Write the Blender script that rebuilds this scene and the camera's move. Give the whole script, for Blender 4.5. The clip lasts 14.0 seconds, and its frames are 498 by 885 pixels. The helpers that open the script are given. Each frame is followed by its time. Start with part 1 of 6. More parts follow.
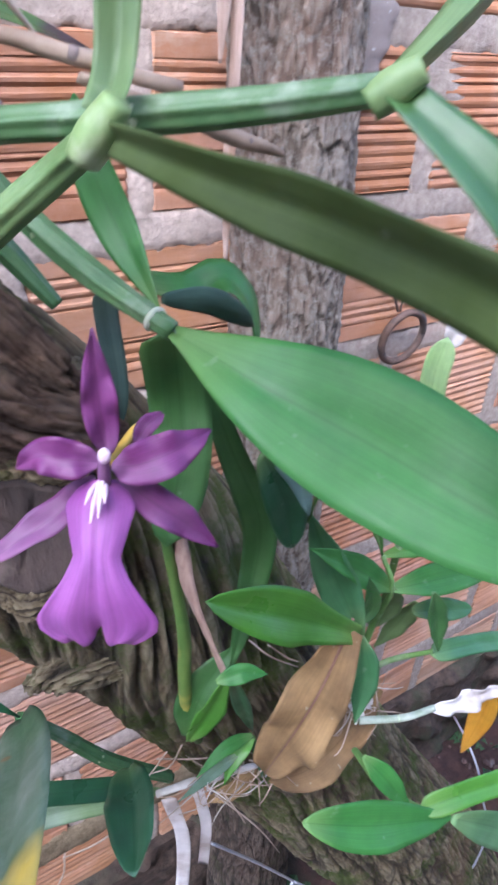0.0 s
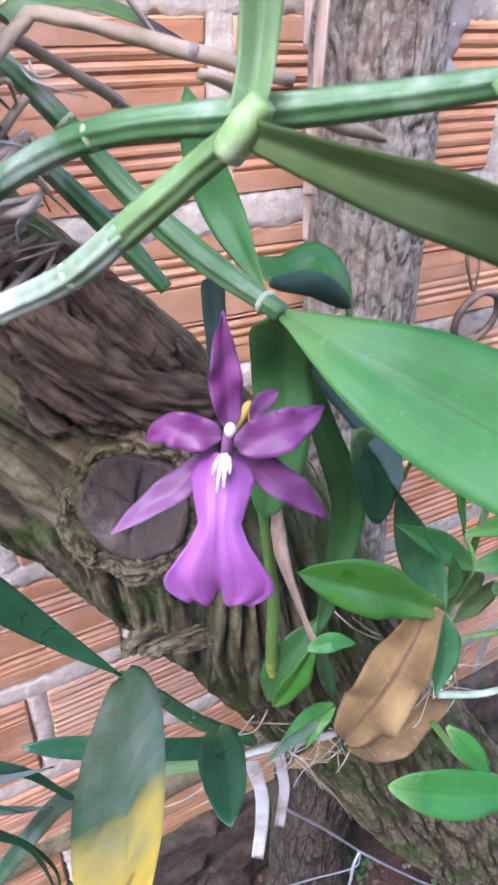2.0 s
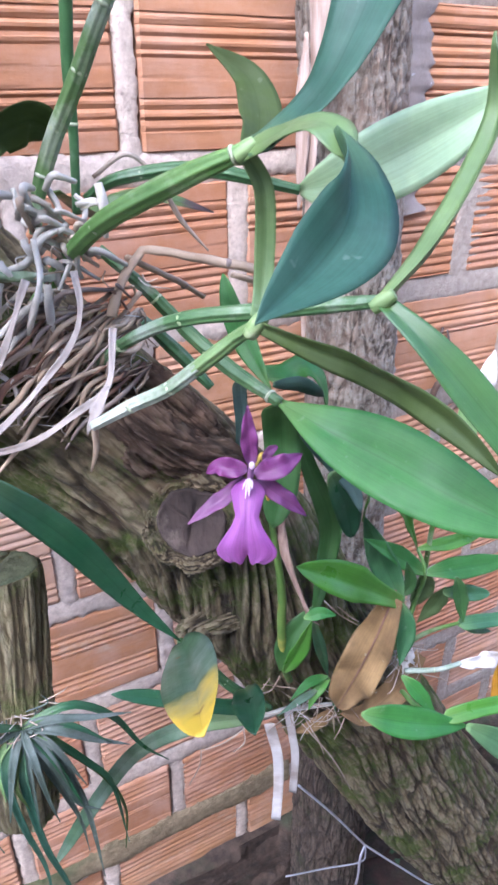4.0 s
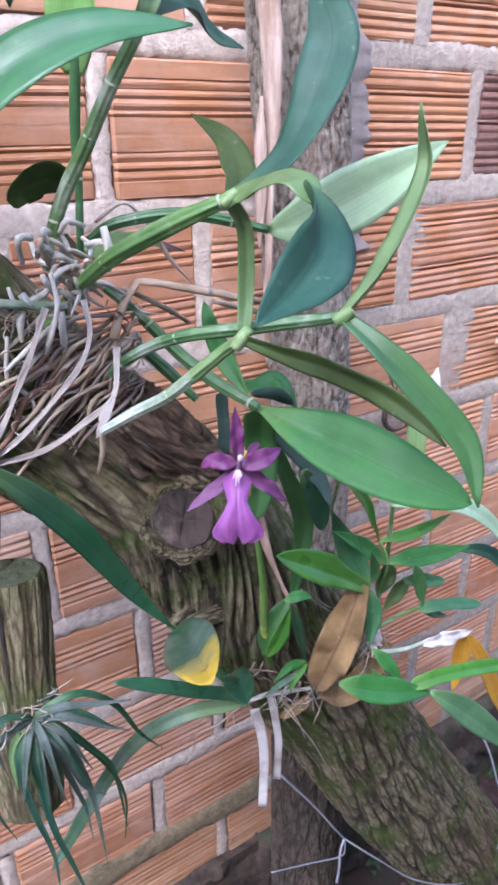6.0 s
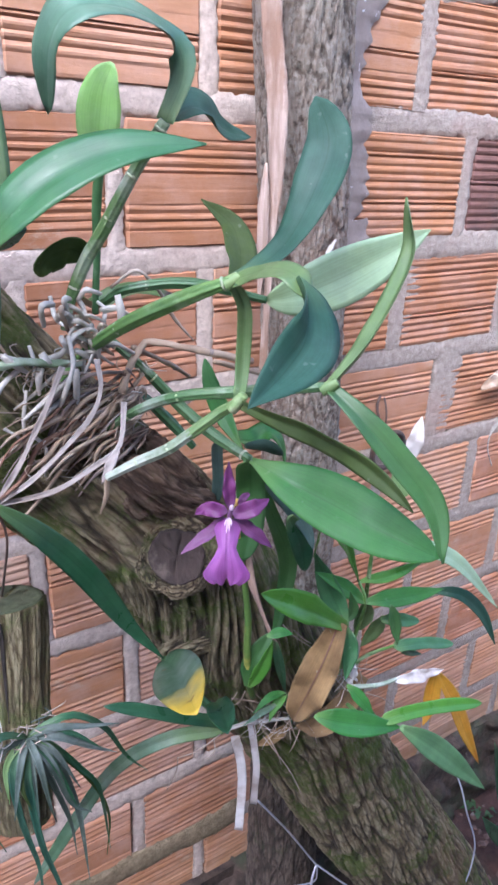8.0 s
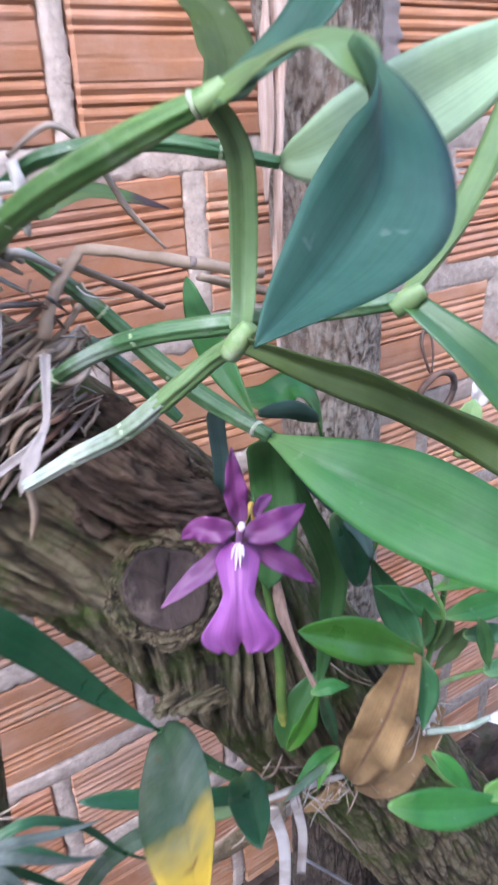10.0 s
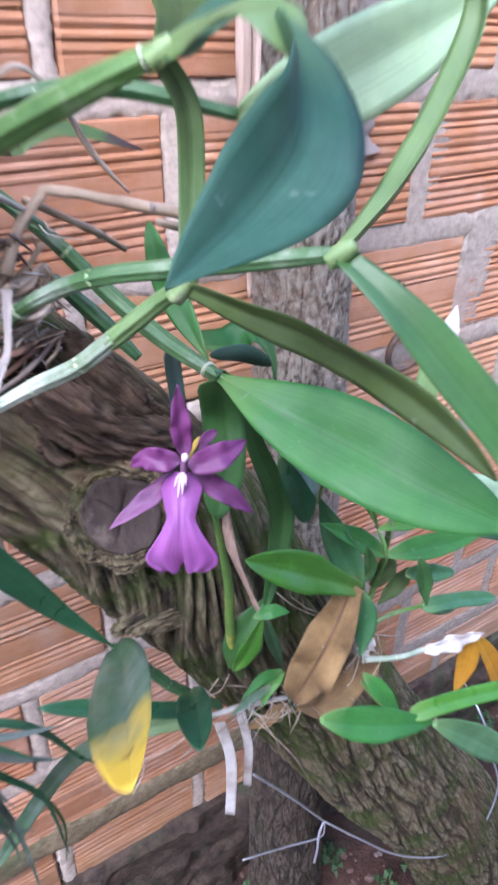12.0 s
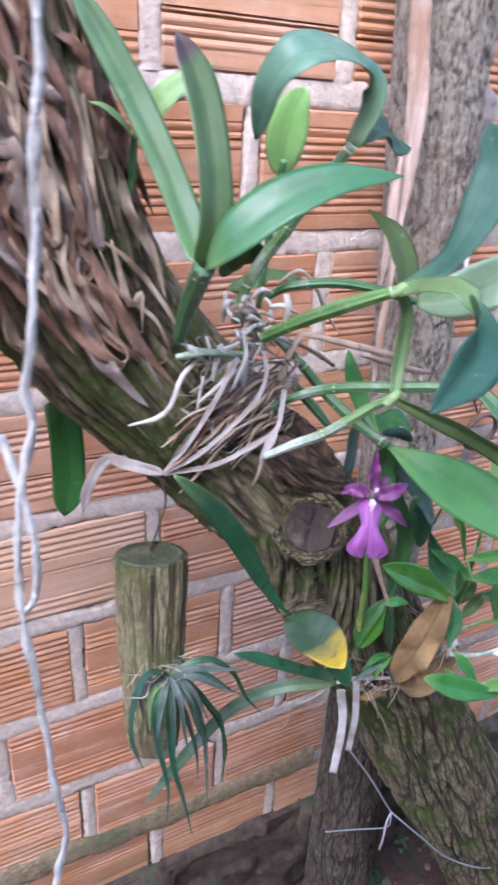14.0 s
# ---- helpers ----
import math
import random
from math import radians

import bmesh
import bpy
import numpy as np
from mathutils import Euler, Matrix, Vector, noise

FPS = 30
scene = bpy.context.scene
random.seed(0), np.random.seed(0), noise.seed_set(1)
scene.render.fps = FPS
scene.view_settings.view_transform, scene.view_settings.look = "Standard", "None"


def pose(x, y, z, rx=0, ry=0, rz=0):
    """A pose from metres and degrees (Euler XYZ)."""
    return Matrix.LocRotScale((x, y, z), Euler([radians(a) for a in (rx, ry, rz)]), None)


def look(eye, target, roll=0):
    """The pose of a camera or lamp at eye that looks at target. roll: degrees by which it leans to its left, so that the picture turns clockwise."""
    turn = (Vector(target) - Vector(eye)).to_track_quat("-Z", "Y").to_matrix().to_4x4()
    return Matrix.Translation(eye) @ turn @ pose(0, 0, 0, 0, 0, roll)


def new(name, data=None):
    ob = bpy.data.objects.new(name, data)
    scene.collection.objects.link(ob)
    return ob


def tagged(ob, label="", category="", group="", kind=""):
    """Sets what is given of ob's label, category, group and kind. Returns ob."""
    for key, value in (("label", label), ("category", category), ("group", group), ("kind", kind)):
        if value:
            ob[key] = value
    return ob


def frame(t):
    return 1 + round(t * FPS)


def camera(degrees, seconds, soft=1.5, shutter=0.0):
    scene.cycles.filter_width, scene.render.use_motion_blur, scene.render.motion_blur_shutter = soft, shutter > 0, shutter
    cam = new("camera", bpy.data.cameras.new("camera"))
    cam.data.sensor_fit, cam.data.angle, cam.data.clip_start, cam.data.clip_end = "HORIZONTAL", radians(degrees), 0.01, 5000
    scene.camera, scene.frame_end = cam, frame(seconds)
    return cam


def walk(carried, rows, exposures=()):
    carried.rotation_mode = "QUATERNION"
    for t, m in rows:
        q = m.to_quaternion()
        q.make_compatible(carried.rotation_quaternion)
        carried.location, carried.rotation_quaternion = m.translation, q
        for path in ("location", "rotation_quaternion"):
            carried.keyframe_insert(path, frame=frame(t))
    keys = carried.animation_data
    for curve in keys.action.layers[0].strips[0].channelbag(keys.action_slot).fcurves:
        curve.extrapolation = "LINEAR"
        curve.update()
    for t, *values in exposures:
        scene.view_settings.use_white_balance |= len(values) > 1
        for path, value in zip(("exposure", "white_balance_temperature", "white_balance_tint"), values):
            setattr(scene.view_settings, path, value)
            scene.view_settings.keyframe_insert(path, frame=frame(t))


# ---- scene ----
cam = camera(39.3, 14.0, soft=2.7, shutter=0.5)
EXPOSURE, KELVIN, TINT = 2.44, 5480, 20
PATH = [
    (0, (0.108, 0.106, 1.185), (1.102, 1.493, 0.142), 4.1),
    (0.5, (0.103, 0.118, 1.17), (1.062, 1.536, 0.136), 5.4),
    (1, (0.1, 0.12, 1.168), (1.01, 1.557, 0.115), 5.6),
    (1.5, (0.089, 0.11, 1.171), (0.96, 1.541, 0.077), 1.7),
    (2, (0.09, 0.105, 1.189), (0.932, 1.552, 0.094), 1.7),
    (2.5, (0.081, 0.082, 1.203), (0.885, 1.569, 0.134), 0.1),
    (3, (0.057, 0.038, 1.232), (0.882, 1.582, 0.264), 0.1),
    (3.2, (0.049, 0.025, 1.24), (0.856, 1.575, 0.268), 0.3),
    (5.3, (-0.008, -0.051, 1.266), (0.933, 1.504, 0.433), -1.3),
    (5.5, (-0.011, -0.052, 1.265), (0.922, 1.505, 0.426), -1.8),
    (6, (-0.026, -0.064, 1.266), (0.959, 1.468, 0.439), -0.5),
    (6.5, (-0.035, -0.078, 1.268), (1.015, 1.413, 0.447), 0.5),
    (7, (-0.043, -0.084, 1.29), (0.95, 1.452, 0.48), 0.5),
    (7.5, (-0.048, -0.091, 1.305), (0.946, 1.463, 0.533), 2.3),
    (8, (-0.041, -0.089, 1.301), (0.97, 1.453, 0.525), 2.2),
    (8.5, (-0.045, -0.089, 1.293), (0.956, 1.456, 0.512), 0.9),
    (8.7, (-0.046, -0.089, 1.283), (0.949, 1.452, 0.485), 0.1),
    (10.8, (0.113, 0.14, 1.173), (1.011, 1.562, 0.092), -1.1),
    (11, (0.115, 0.143, 1.156), (1.02, 1.517, 0.018), 0.1),
    (11.5, (0.086, 0.124, 1.176), (0.971, 1.475, -0.003), 1.5),
    (12, (0.056, 0.029, 1.243), (0.986, 1.462, 0.203), 0.9),
    (12.2, (0.029, -0.009, 1.259), (0.937, 1.444, 0.227), 0.5),
    (12.5, (-0.011, -0.048, 1.29), (0.92, 1.39, 0.258), 1.7),
    (13, (-0.058, -0.076, 1.322), (0.885, 1.421, 0.388), 3.2),
    (13.5, (-0.081, -0.083, 1.33), (0.821, 1.453, 0.421), 2.2),
    (14, (-0.118, -0.091, 1.335), (0.736, 1.484, 0.446), 3.5),
]
walk(cam, [(t, look(eye, target, roll)) for t, eye, target, roll in PATH], [(t, EXPOSURE + e, KELVIN, TINT) for t, e in ((0, 0.18), (1, 0.42), (2.5, 0.49), (5.5, 0.12), (7.0, 0.04), (8.0, -0.02), (8.7, -0.02), (10.8, 0.34), (11.5, 0.44), (12, 0.26), (13, 0.08), (14, 0.07))])

# ---- world and light ----
world = bpy.data.worlds.new("sky")
scene.world = world
world.use_nodes = True
wn = world.node_tree.nodes
sky = wn.new("ShaderNodeTexSky")
sky.sky_type, sky.sun_disc = "NISHITA", False
SUN_UP, SUN_ROT = radians(44), radians(222)
sky.sun_elevation, sky.sun_rotation = SUN_UP, SUN_ROT
sky.air_density, sky.dust_density, sky.ozone_density = 1.0, 2.5, 1.0
world.node_tree.links.new(sky.outputs["Color"], wn["Background"].inputs["Color"])
wn["Background"].inputs["Strength"].default_value = 0.14
lamp = bpy.data.lights.new("sun", "SUN")
lamp.energy, lamp.angle, lamp.color = 1.4, radians(50), (1.0, 0.97, 0.93)
sun = new("sun", lamp)
sun.rotation_euler = (Vector((-math.sin(SUN_ROT) * math.cos(SUN_UP), -math.cos(SUN_ROT) * math.cos(SUN_UP), -math.sin(SUN_UP)))).to_track_quat("-Z", "Y").to_euler()


# ---- materials ----
def nodes_of(name):
    m = bpy.data.materials.new(name)
    m.use_nodes = True
    return m, m.node_tree.nodes, m.node_tree.links, m.node_tree.nodes["Principled BSDF"]


def ramp(n, l, src, stops):
    r = n.new("ShaderNodeValToRGB")
    el = r.color_ramp.elements
    while len(el) < len(stops):
        el.new(0.5)
    for e, (p, c) in zip(el, stops):
        e.position, e.color = p, (*c, 1)
    l.new(src, r.inputs["Fac"])
    return r.outputs["Color"]


def noise_tex(n, l, scale, detail=4.0, rough=0.6, vec=None, stretch=None):
    t = n.new("ShaderNodeTexNoise")
    t.inputs["Scale"].default_value, t.inputs["Detail"].default_value, t.inputs["Roughness"].default_value = scale, detail, rough
    c = n.new("ShaderNodeTexCoord")
    out = c.outputs["Object"] if vec is None else vec
    if stretch:
        mp = n.new("ShaderNodeMapping")
        mp.inputs["Scale"].default_value = stretch
        l.new(out, mp.inputs["Vector"])
        out = mp.outputs["Vector"]
    l.new(out, t.inputs["Vector"])
    return t.outputs["Fac"]


def mix(n, l, fac, a, b, mode="MIX"):
    m = n.new("ShaderNodeMix")
    m.data_type, m.blend_type = "RGBA", mode
    for sock, v in ((m.inputs[0], fac), (m.inputs[6], a), (m.inputs[7], b)):
        if hasattr(v, "is_output"):
            l.new(v, sock)
        elif isinstance(v, tuple):
            sock.default_value = (*v, 1)
        else:
            sock.default_value = v
    return m.outputs[2]


def bump(n, l, p, height, strength=0.4, dist=0.002):
    b = n.new("ShaderNodeBump")
    b.inputs["Strength"].default_value, b.inputs["Distance"].default_value = strength, dist
    l.new(height, b.inputs["Height"])
    l.new(b.outputs["Normal"], p.inputs["Normal"])


def surface(name, dark, light, scale=40, rough=0.8, spots=None, spot_scale=12, spot_at=(0.52, 0.68), stretch=None, relief=0.4, relief_scale=None, vary=0.0, dist=0.002, fine=0.0):
    """Two-tone grain with a second, larger stain pattern and relief."""
    m, n, l, p = nodes_of(name)
    g = noise_tex(n, l, scale, 6, 0.65, stretch=stretch)
    col = ramp(n, l, g, [(0.3, dark), (0.72, light)])
    if spots:
        s = ramp(n, l, noise_tex(n, l, spot_scale, 5, 0.6), [(spot_at[0], (0, 0, 0)), (spot_at[1], (1, 1, 1))])
        col = mix(n, l, s, col, spots)
    if vary:
        info = n.new("ShaderNodeObjectInfo")
        hsv = n.new("ShaderNodeHueSaturation")
        mr = n.new("ShaderNodeMapRange")
        mr.inputs["To Min"].default_value, mr.inputs["To Max"].default_value = 1 - vary, 1 + vary
        l.new(info.outputs["Random"], mr.inputs["Value"])
        l.new(mr.outputs["Result"], hsv.inputs["Value"])
        l.new(col, hsv.inputs["Color"])
        col = hsv.outputs["Color"]
    l.new(col, p.inputs["Base Color"])
    p.inputs["Roughness"].default_value = rough
    h = noise_tex(n, l, relief_scale or scale * 2, 6, 0.7, stretch=stretch)
    bump(n, l, p, h, relief, dist)
    return m


def leaf_mat(name, base, light, gloss=0.38, tip=None, tip_at=(0.5, 0.62), speck=0.12, rib=0.45, trans=0.12, young_base=0.35, bloom=0.06, young_tint=(0.30, 0.44, 0.14), spec=0.5):
    """Leaf skin: UV x runs across, y along. Long faint veins, a paler midrib, blotches, optional second colour towards the tip."""
    m, n, l, p = nodes_of(name)
    uv = n.new("ShaderNodeUVMap")
    sep = n.new("ShaderNodeSeparateXYZ")
    l.new(uv.outputs["UV"], sep.inputs["Vector"])
    blotch = noise_tex(n, l, 28, 6, 0.65)
    col = ramp(n, l, blotch, [(0.3, base), (0.72, light)])
    cloud = ramp(n, l, noise_tex(n, l, 75, 4, 0.6), [(0.3, (0.82, 0.84, 0.86)), (0.7, (1.16, 1.14, 1.1))])
    col = mix(n, l, 0.8, col, cloud, "MULTIPLY")
    young = ramp(n, l, sep.outputs["Y"], [(0.0, (young_base,) * 3), (0.22, (0, 0, 0))])
    col = mix(n, l, young, col, young_tint)
    veins = noise_tex(n, l, 1.0, 3, 0.6, vec=uv.outputs["UV"], stretch=(30, 1.2, 1))
    vr = ramp(n, l, veins, [(0.35, (0.82, 0.82, 0.82)), (0.65, (1.12, 1.12, 1.12))])
    col = mix(n, l, 0.6, col, vr, "MULTIPLY")
    film = ramp(n, l, noise_tex(n, l, 17, 6, 0.7), [(0.42, (0, 0, 0)), (0.72, (bloom,) * 3)])
    col = mix(n, l, film, col, (0.46, 0.53, 0.50))
    if tip:
        w = noise_tex(n, l, 22, 4, 0.6)
        add = n.new("ShaderNodeMath")
        add.operation = "MULTIPLY_ADD"
        add.inputs[1].default_value, add.inputs[2].default_value = 0.55, -0.275
        l.new(w, add.inputs[0])
        ad2 = n.new("ShaderNodeMath")
        ad2.operation = "ADD"
        l.new(add.outputs[0], ad2.inputs[0])
        l.new(sep.outputs["Y"], ad2.inputs[1])
        f = ramp(n, l, ad2.outputs[0], [(tip_at[0], (0, 0, 0)), (tip_at[1], (1, 1, 1))])
        col = mix(n, l, f, col, tip)
        sp = ramp(n, l, noise_tex(n, l, 55, 2, 0.5), [(0.70, (0, 0, 0)), (0.74, (0.8, 0.8, 0.8))])
        col = mix(n, l, sp, col, (0.16, 0.075, 0.02))
    # midrib: a narrow line along the middle
    d = n.new("ShaderNodeMath")
    d.operation = "SUBTRACT"
    d.inputs[1].default_value = 0.5
    l.new(sep.outputs["X"], d.inputs[0])
    a = n.new("ShaderNodeMath")
    a.operation = "ABSOLUTE"
    l.new(d.outputs[0], a.inputs[0])
    rr = ramp(n, l, a.outputs[0], [(0.0, (rib, rib, rib)), (0.022, (0, 0, 0))])
    col = mix(n, l, rr, col, tuple(c * 0.6 for c in base))
    # small pale scars
    sp = ramp(n, l, noise_tex(n, l, 160, 2, 0.5), [(0.70, (0, 0, 0)), (0.76, (speck, speck, speck))])
    col = mix(n, l, sp, col, (0.45, 0.5, 0.4))
    l.new(col, p.inputs["Base Color"])
    rg = ramp(n, l, noise_tex(n, l, 45, 4, 0.6), [(0.3, (gloss - 0.08,) * 3), (0.7, (gloss + 0.14,) * 3)])
    l.new(rg, p.inputs["Roughness"])
    p.inputs["Specular IOR Level"].default_value = spec
    bump(n, l, p, veins, 0.14, 0.001)
    if trans:
        tr = n.new("ShaderNodeBsdfTranslucent")
        ms = n.new("ShaderNodeMixShader")
        ms.inputs[0].default_value = trans
        l.new(mix(n, l, 0.5, col, (0.25, 0.5, 0.05)), tr.inputs["Color"])
        out = n["Material Output"]
        l.new(p.outputs[0], ms.inputs[1])
        l.new(tr.outputs[0], ms.inputs[2])
        l.new(ms.outputs[0], out.inputs["Surface"])
    return m


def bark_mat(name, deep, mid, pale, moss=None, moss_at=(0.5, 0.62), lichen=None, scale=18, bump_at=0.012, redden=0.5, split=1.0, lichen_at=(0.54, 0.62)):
    """Bark that follows the limb's own run: fibres, weathered ridges, cleft shade painted dark by height, moss and
    lichen in patches.
    """
    m, n, l, p = nodes_of(name)
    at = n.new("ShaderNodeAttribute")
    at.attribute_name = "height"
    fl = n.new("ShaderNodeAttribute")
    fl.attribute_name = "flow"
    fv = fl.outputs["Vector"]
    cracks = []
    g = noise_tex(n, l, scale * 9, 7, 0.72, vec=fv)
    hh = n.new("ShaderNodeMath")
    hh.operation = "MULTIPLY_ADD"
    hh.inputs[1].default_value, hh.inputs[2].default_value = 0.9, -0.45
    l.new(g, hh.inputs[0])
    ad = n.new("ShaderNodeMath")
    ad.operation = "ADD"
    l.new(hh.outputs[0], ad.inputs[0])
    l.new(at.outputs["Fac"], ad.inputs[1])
    # Low height takes the deep tone: the shade of the clefts as colour.
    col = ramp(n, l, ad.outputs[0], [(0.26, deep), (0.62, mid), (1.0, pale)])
    big = noise_tex(n, l, scale * 0.5, 4, 0.6)
    col = mix(n, l, ramp(n, l, big, [(0.42, (0, 0, 0)), (0.68, (0.5, 0.5, 0.5))]), col, tuple(1.15 * a for a in mid))
    for vs, lo, hi, amt in ((scale * 2.6, 0.0, 0.09, 0.7 * split), (scale * 7, 0.0, 0.13, 0.5 * split)):
        vo = n.new("ShaderNodeTexVoronoi")
        vo.feature = "DISTANCE_TO_EDGE"
        vo.inputs["Scale"].default_value = vs
        wob = n.new("ShaderNodeVectorMath")
        wob.operation = "ADD"
        nt = n.new("ShaderNodeTexNoise")
        nt.inputs["Scale"].default_value = vs * 1.4
        l.new(fv, nt.inputs["Vector"])
        sc = n.new("ShaderNodeVectorMath")
        sc.operation = "SCALE"
        sc.inputs["Scale"].default_value = 0.7 / vs
        l.new(nt.outputs["Color"], sc.inputs[0])
        l.new(fv, wob.inputs[0])
        l.new(sc.outputs[0], wob.inputs[1])
        l.new(wob.outputs[0], vo.inputs["Vector"])
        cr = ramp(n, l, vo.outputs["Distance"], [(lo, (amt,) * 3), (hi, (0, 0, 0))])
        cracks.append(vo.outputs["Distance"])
        # The crack lines get the same painted dark.
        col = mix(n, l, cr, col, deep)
    red = noise_tex(n, l, scale * 0.33, 4, 0.6)
    col = mix(n, l, ramp(n, l, red, [(0.5, (0, 0, 0)), (0.68, (redden,) * 3)]), col, (mid[0] * 1.25, mid[1] * 0.92, mid[2] * 0.85))
    if moss:
        f = ramp(n, l, noise_tex(n, l, scale * 0.9, 7, 0.72), [(moss_at[0], (0, 0, 0)), (moss_at[1], (0.85, 0.85, 0.85))])
        col = mix(n, l, f, col, moss)
        f = ramp(n, l, noise_tex(n, l, scale * 2.2, 6, 0.7), [(0.54, (0, 0, 0)), (0.7, (0.4, 0.4, 0.4))])
        col = mix(n, l, f, col, tuple(0.6 * a + 0.4 * b for a, b in zip(moss, mid)))
    if lichen:
        f = ramp(n, l, noise_tex(n, l, scale * 5.0, 5, 0.72), [(lichen_at[0], (0, 0, 0)), (lichen_at[1], (0.75, 0.75, 0.75))])
        col = mix(n, l, f, col, lichen)
    l.new(col, p.inputs["Base Color"])
    p.inputs["Roughness"].default_value = 0.92
    b2 = noise_tex(n, l, scale * 14, 9, 0.78, vec=fv)
    sm = n.new("ShaderNodeMath")
    sm.operation = "ADD"
    l.new(b2, sm.inputs[0])
    l.new(noise_tex(n, l, scale * 16, 6, 0.7), sm.inputs[1])
    cl = n.new("ShaderNodeMapRange")
    cl.inputs["From Max"].default_value = 0.12
    l.new(cracks[0], cl.inputs["Value"])
    s2 = n.new("ShaderNodeMath")
    s2.operation = "MULTIPLY_ADD"
    s2.inputs[1].default_value = 0.8
    l.new(cl.outputs["Result"], s2.inputs[0])
    l.new(sm.outputs[0], s2.inputs[2])
    bump(n, l, p, s2.outputs[0], 1.0, bump_at)
    return m


def brick_mat(name, tones, dusty):
    m, n, l, p = nodes_of(name)
    info = n.new("ShaderNodeObjectInfo")
    tone = ramp(n, l, info.outputs["Random"], [(i / (len(tones) - 1), c) for i, c in enumerate(tones)])
    off = n.new("ShaderNodeVectorMath")
    off.operation = "ADD"
    tc = n.new("ShaderNodeTexCoord")
    l.new(tc.outputs["Object"], off.inputs[0])
    comb = n.new("ShaderNodeCombineXYZ")
    k = n.new("ShaderNodeMath")
    k.operation = "MULTIPLY"
    k.inputs[1].default_value = 37.0
    l.new(info.outputs["Random"], k.inputs[0])
    l.new(k.outputs[0], comb.inputs["X"])
    l.new(k.outputs[0], comb.inputs["Y"])
    l.new(comb.outputs[0], off.inputs[1])
    v = off.outputs[0]
    streak = noise_tex(n, l, 9, 5, 0.65, vec=v, stretch=(0.8, 1, 7))
    col = mix(n, l, 0.7, tone, ramp(n, l, streak, [(0.3, (0.72, 0.7, 0.7)), (0.7, (1.18, 1.2, 1.22))]), "MULTIPLY")
    dust = ramp(n, l, noise_tex(n, l, 16, 6, 0.7, vec=v), [(0.42, (0, 0, 0)), (0.75, (dusty, dusty, dusty))])
    col = mix(n, l, dust, col, (0.58, 0.43, 0.37))
    grime = ramp(n, l, noise_tex(n, l, 5, 6, 0.7, vec=v), [(0.58, (0, 0, 0)), (0.8, (0.55, 0.55, 0.55))])
    col = mix(n, l, grime, col, (0.22, 0.12, 0.09))
    smear = ramp(n, l, noise_tex(n, l, 13, 7, 0.75, vec=v, stretch=(0.7, 1, 1.4)), [(0.60, (0, 0, 0)), (0.68, (0.45, 0.45, 0.45))])
    col = mix(n, l, smear, col, (0.48, 0.40, 0.31))
    geo = n.new("ShaderNodeNewGeometry")
    sx = n.new("ShaderNodeSeparateXYZ")
    l.new(geo.outputs["Position"], sx.inputs["Vector"])
    wz = n.new("ShaderNodeMath")
    wz.operation = "MULTIPLY_ADD"
    wz.inputs[1].default_value = 0.35
    l.new(noise_tex(n, l, 6, 5, 0.7, vec=geo.outputs["Position"]), wz.inputs[0])
    l.new(sx.outputs["Z"], wz.inputs[2])
    algae = ramp(n, l, wz.outputs[0], [(0.30, (0.3, 0.3, 0.3)), (0.46, (0, 0, 0))])
    col = mix(n, l, algae, col, (0.30, 0.24, 0.12))
    l.new(col, p.inputs["Base Color"])
    p.inputs["Roughness"].default_value = 0.78
    bump(n, l, p, noise_tex(n, l, 60, 6, 0.7, vec=v, stretch=(0.5, 1, 3)), 0.35, 0.002)
    return m


# Clay right of the post: redder, and darkened for the weaker light there.
BRICK = brick_mat("ribbed_clay", [(0.365, 0.163, 0.074), (0.42, 0.205, 0.100), (0.35, 0.153, 0.070), (0.44, 0.234, 0.122), (0.40, 0.181, 0.080)], 0.36)
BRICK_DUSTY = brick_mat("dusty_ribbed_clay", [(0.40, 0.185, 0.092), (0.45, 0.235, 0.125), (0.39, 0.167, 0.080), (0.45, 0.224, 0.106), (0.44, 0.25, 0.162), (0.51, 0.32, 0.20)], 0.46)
MORTAR = surface("mortar", (0.28, 0.235, 0.195), (0.50, 0.44, 0.38), 95, 0.95, (0.38, 0.27, 0.22), 9, spot_at=(0.54, 0.84), relief=0.9, relief_scale=210, dist=0.0035)
# Lighter, pinker copy of the mortar for the run left of the post.
MORTAR_PINK = surface("pale_pink_mortar", (0.41, 0.335, 0.275), (0.72, 0.625, 0.54), 95, 0.95, (0.48, 0.36, 0.30), 9, spot_at=(0.54, 0.84), relief=0.9, relief_scale=210, dist=0.0035)
STAINED = surface("stained_mortar", (0.15, 0.115, 0.06), (0.40, 0.32, 0.20), 60, 0.9, (0.10, 0.12, 0.05), 7, spot_at=(0.55, 0.72), relief=1.0, relief_scale=110, dist=0.006)
WET = surface("wet_mortar", (0.20, 0.165, 0.145), (0.34, 0.29, 0.26), 25, 0.6, (0.62, 0.62, 0.64), 75, spot_at=(0.65, 0.69), relief=0.6, relief_scale=60, dist=0.003)
FOUND = surface("old_concrete", (0.020, 0.014, 0.010), (0.12, 0.083, 0.060), 55, 0.85, (0.05, 0.06, 0.03), 11, relief=1.0, relief_scale=40, dist=0.008)
SOIL = surface("red_soil", (0.038, 0.02, 0.015), (0.11, 0.054, 0.04), 35, 0.95, (0.045, 0.045, 0.025), 8, relief=1.0, relief_scale=50, dist=0.01)
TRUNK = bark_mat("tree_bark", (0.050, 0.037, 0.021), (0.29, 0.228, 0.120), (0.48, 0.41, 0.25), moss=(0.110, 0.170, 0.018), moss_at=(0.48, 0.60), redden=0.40)
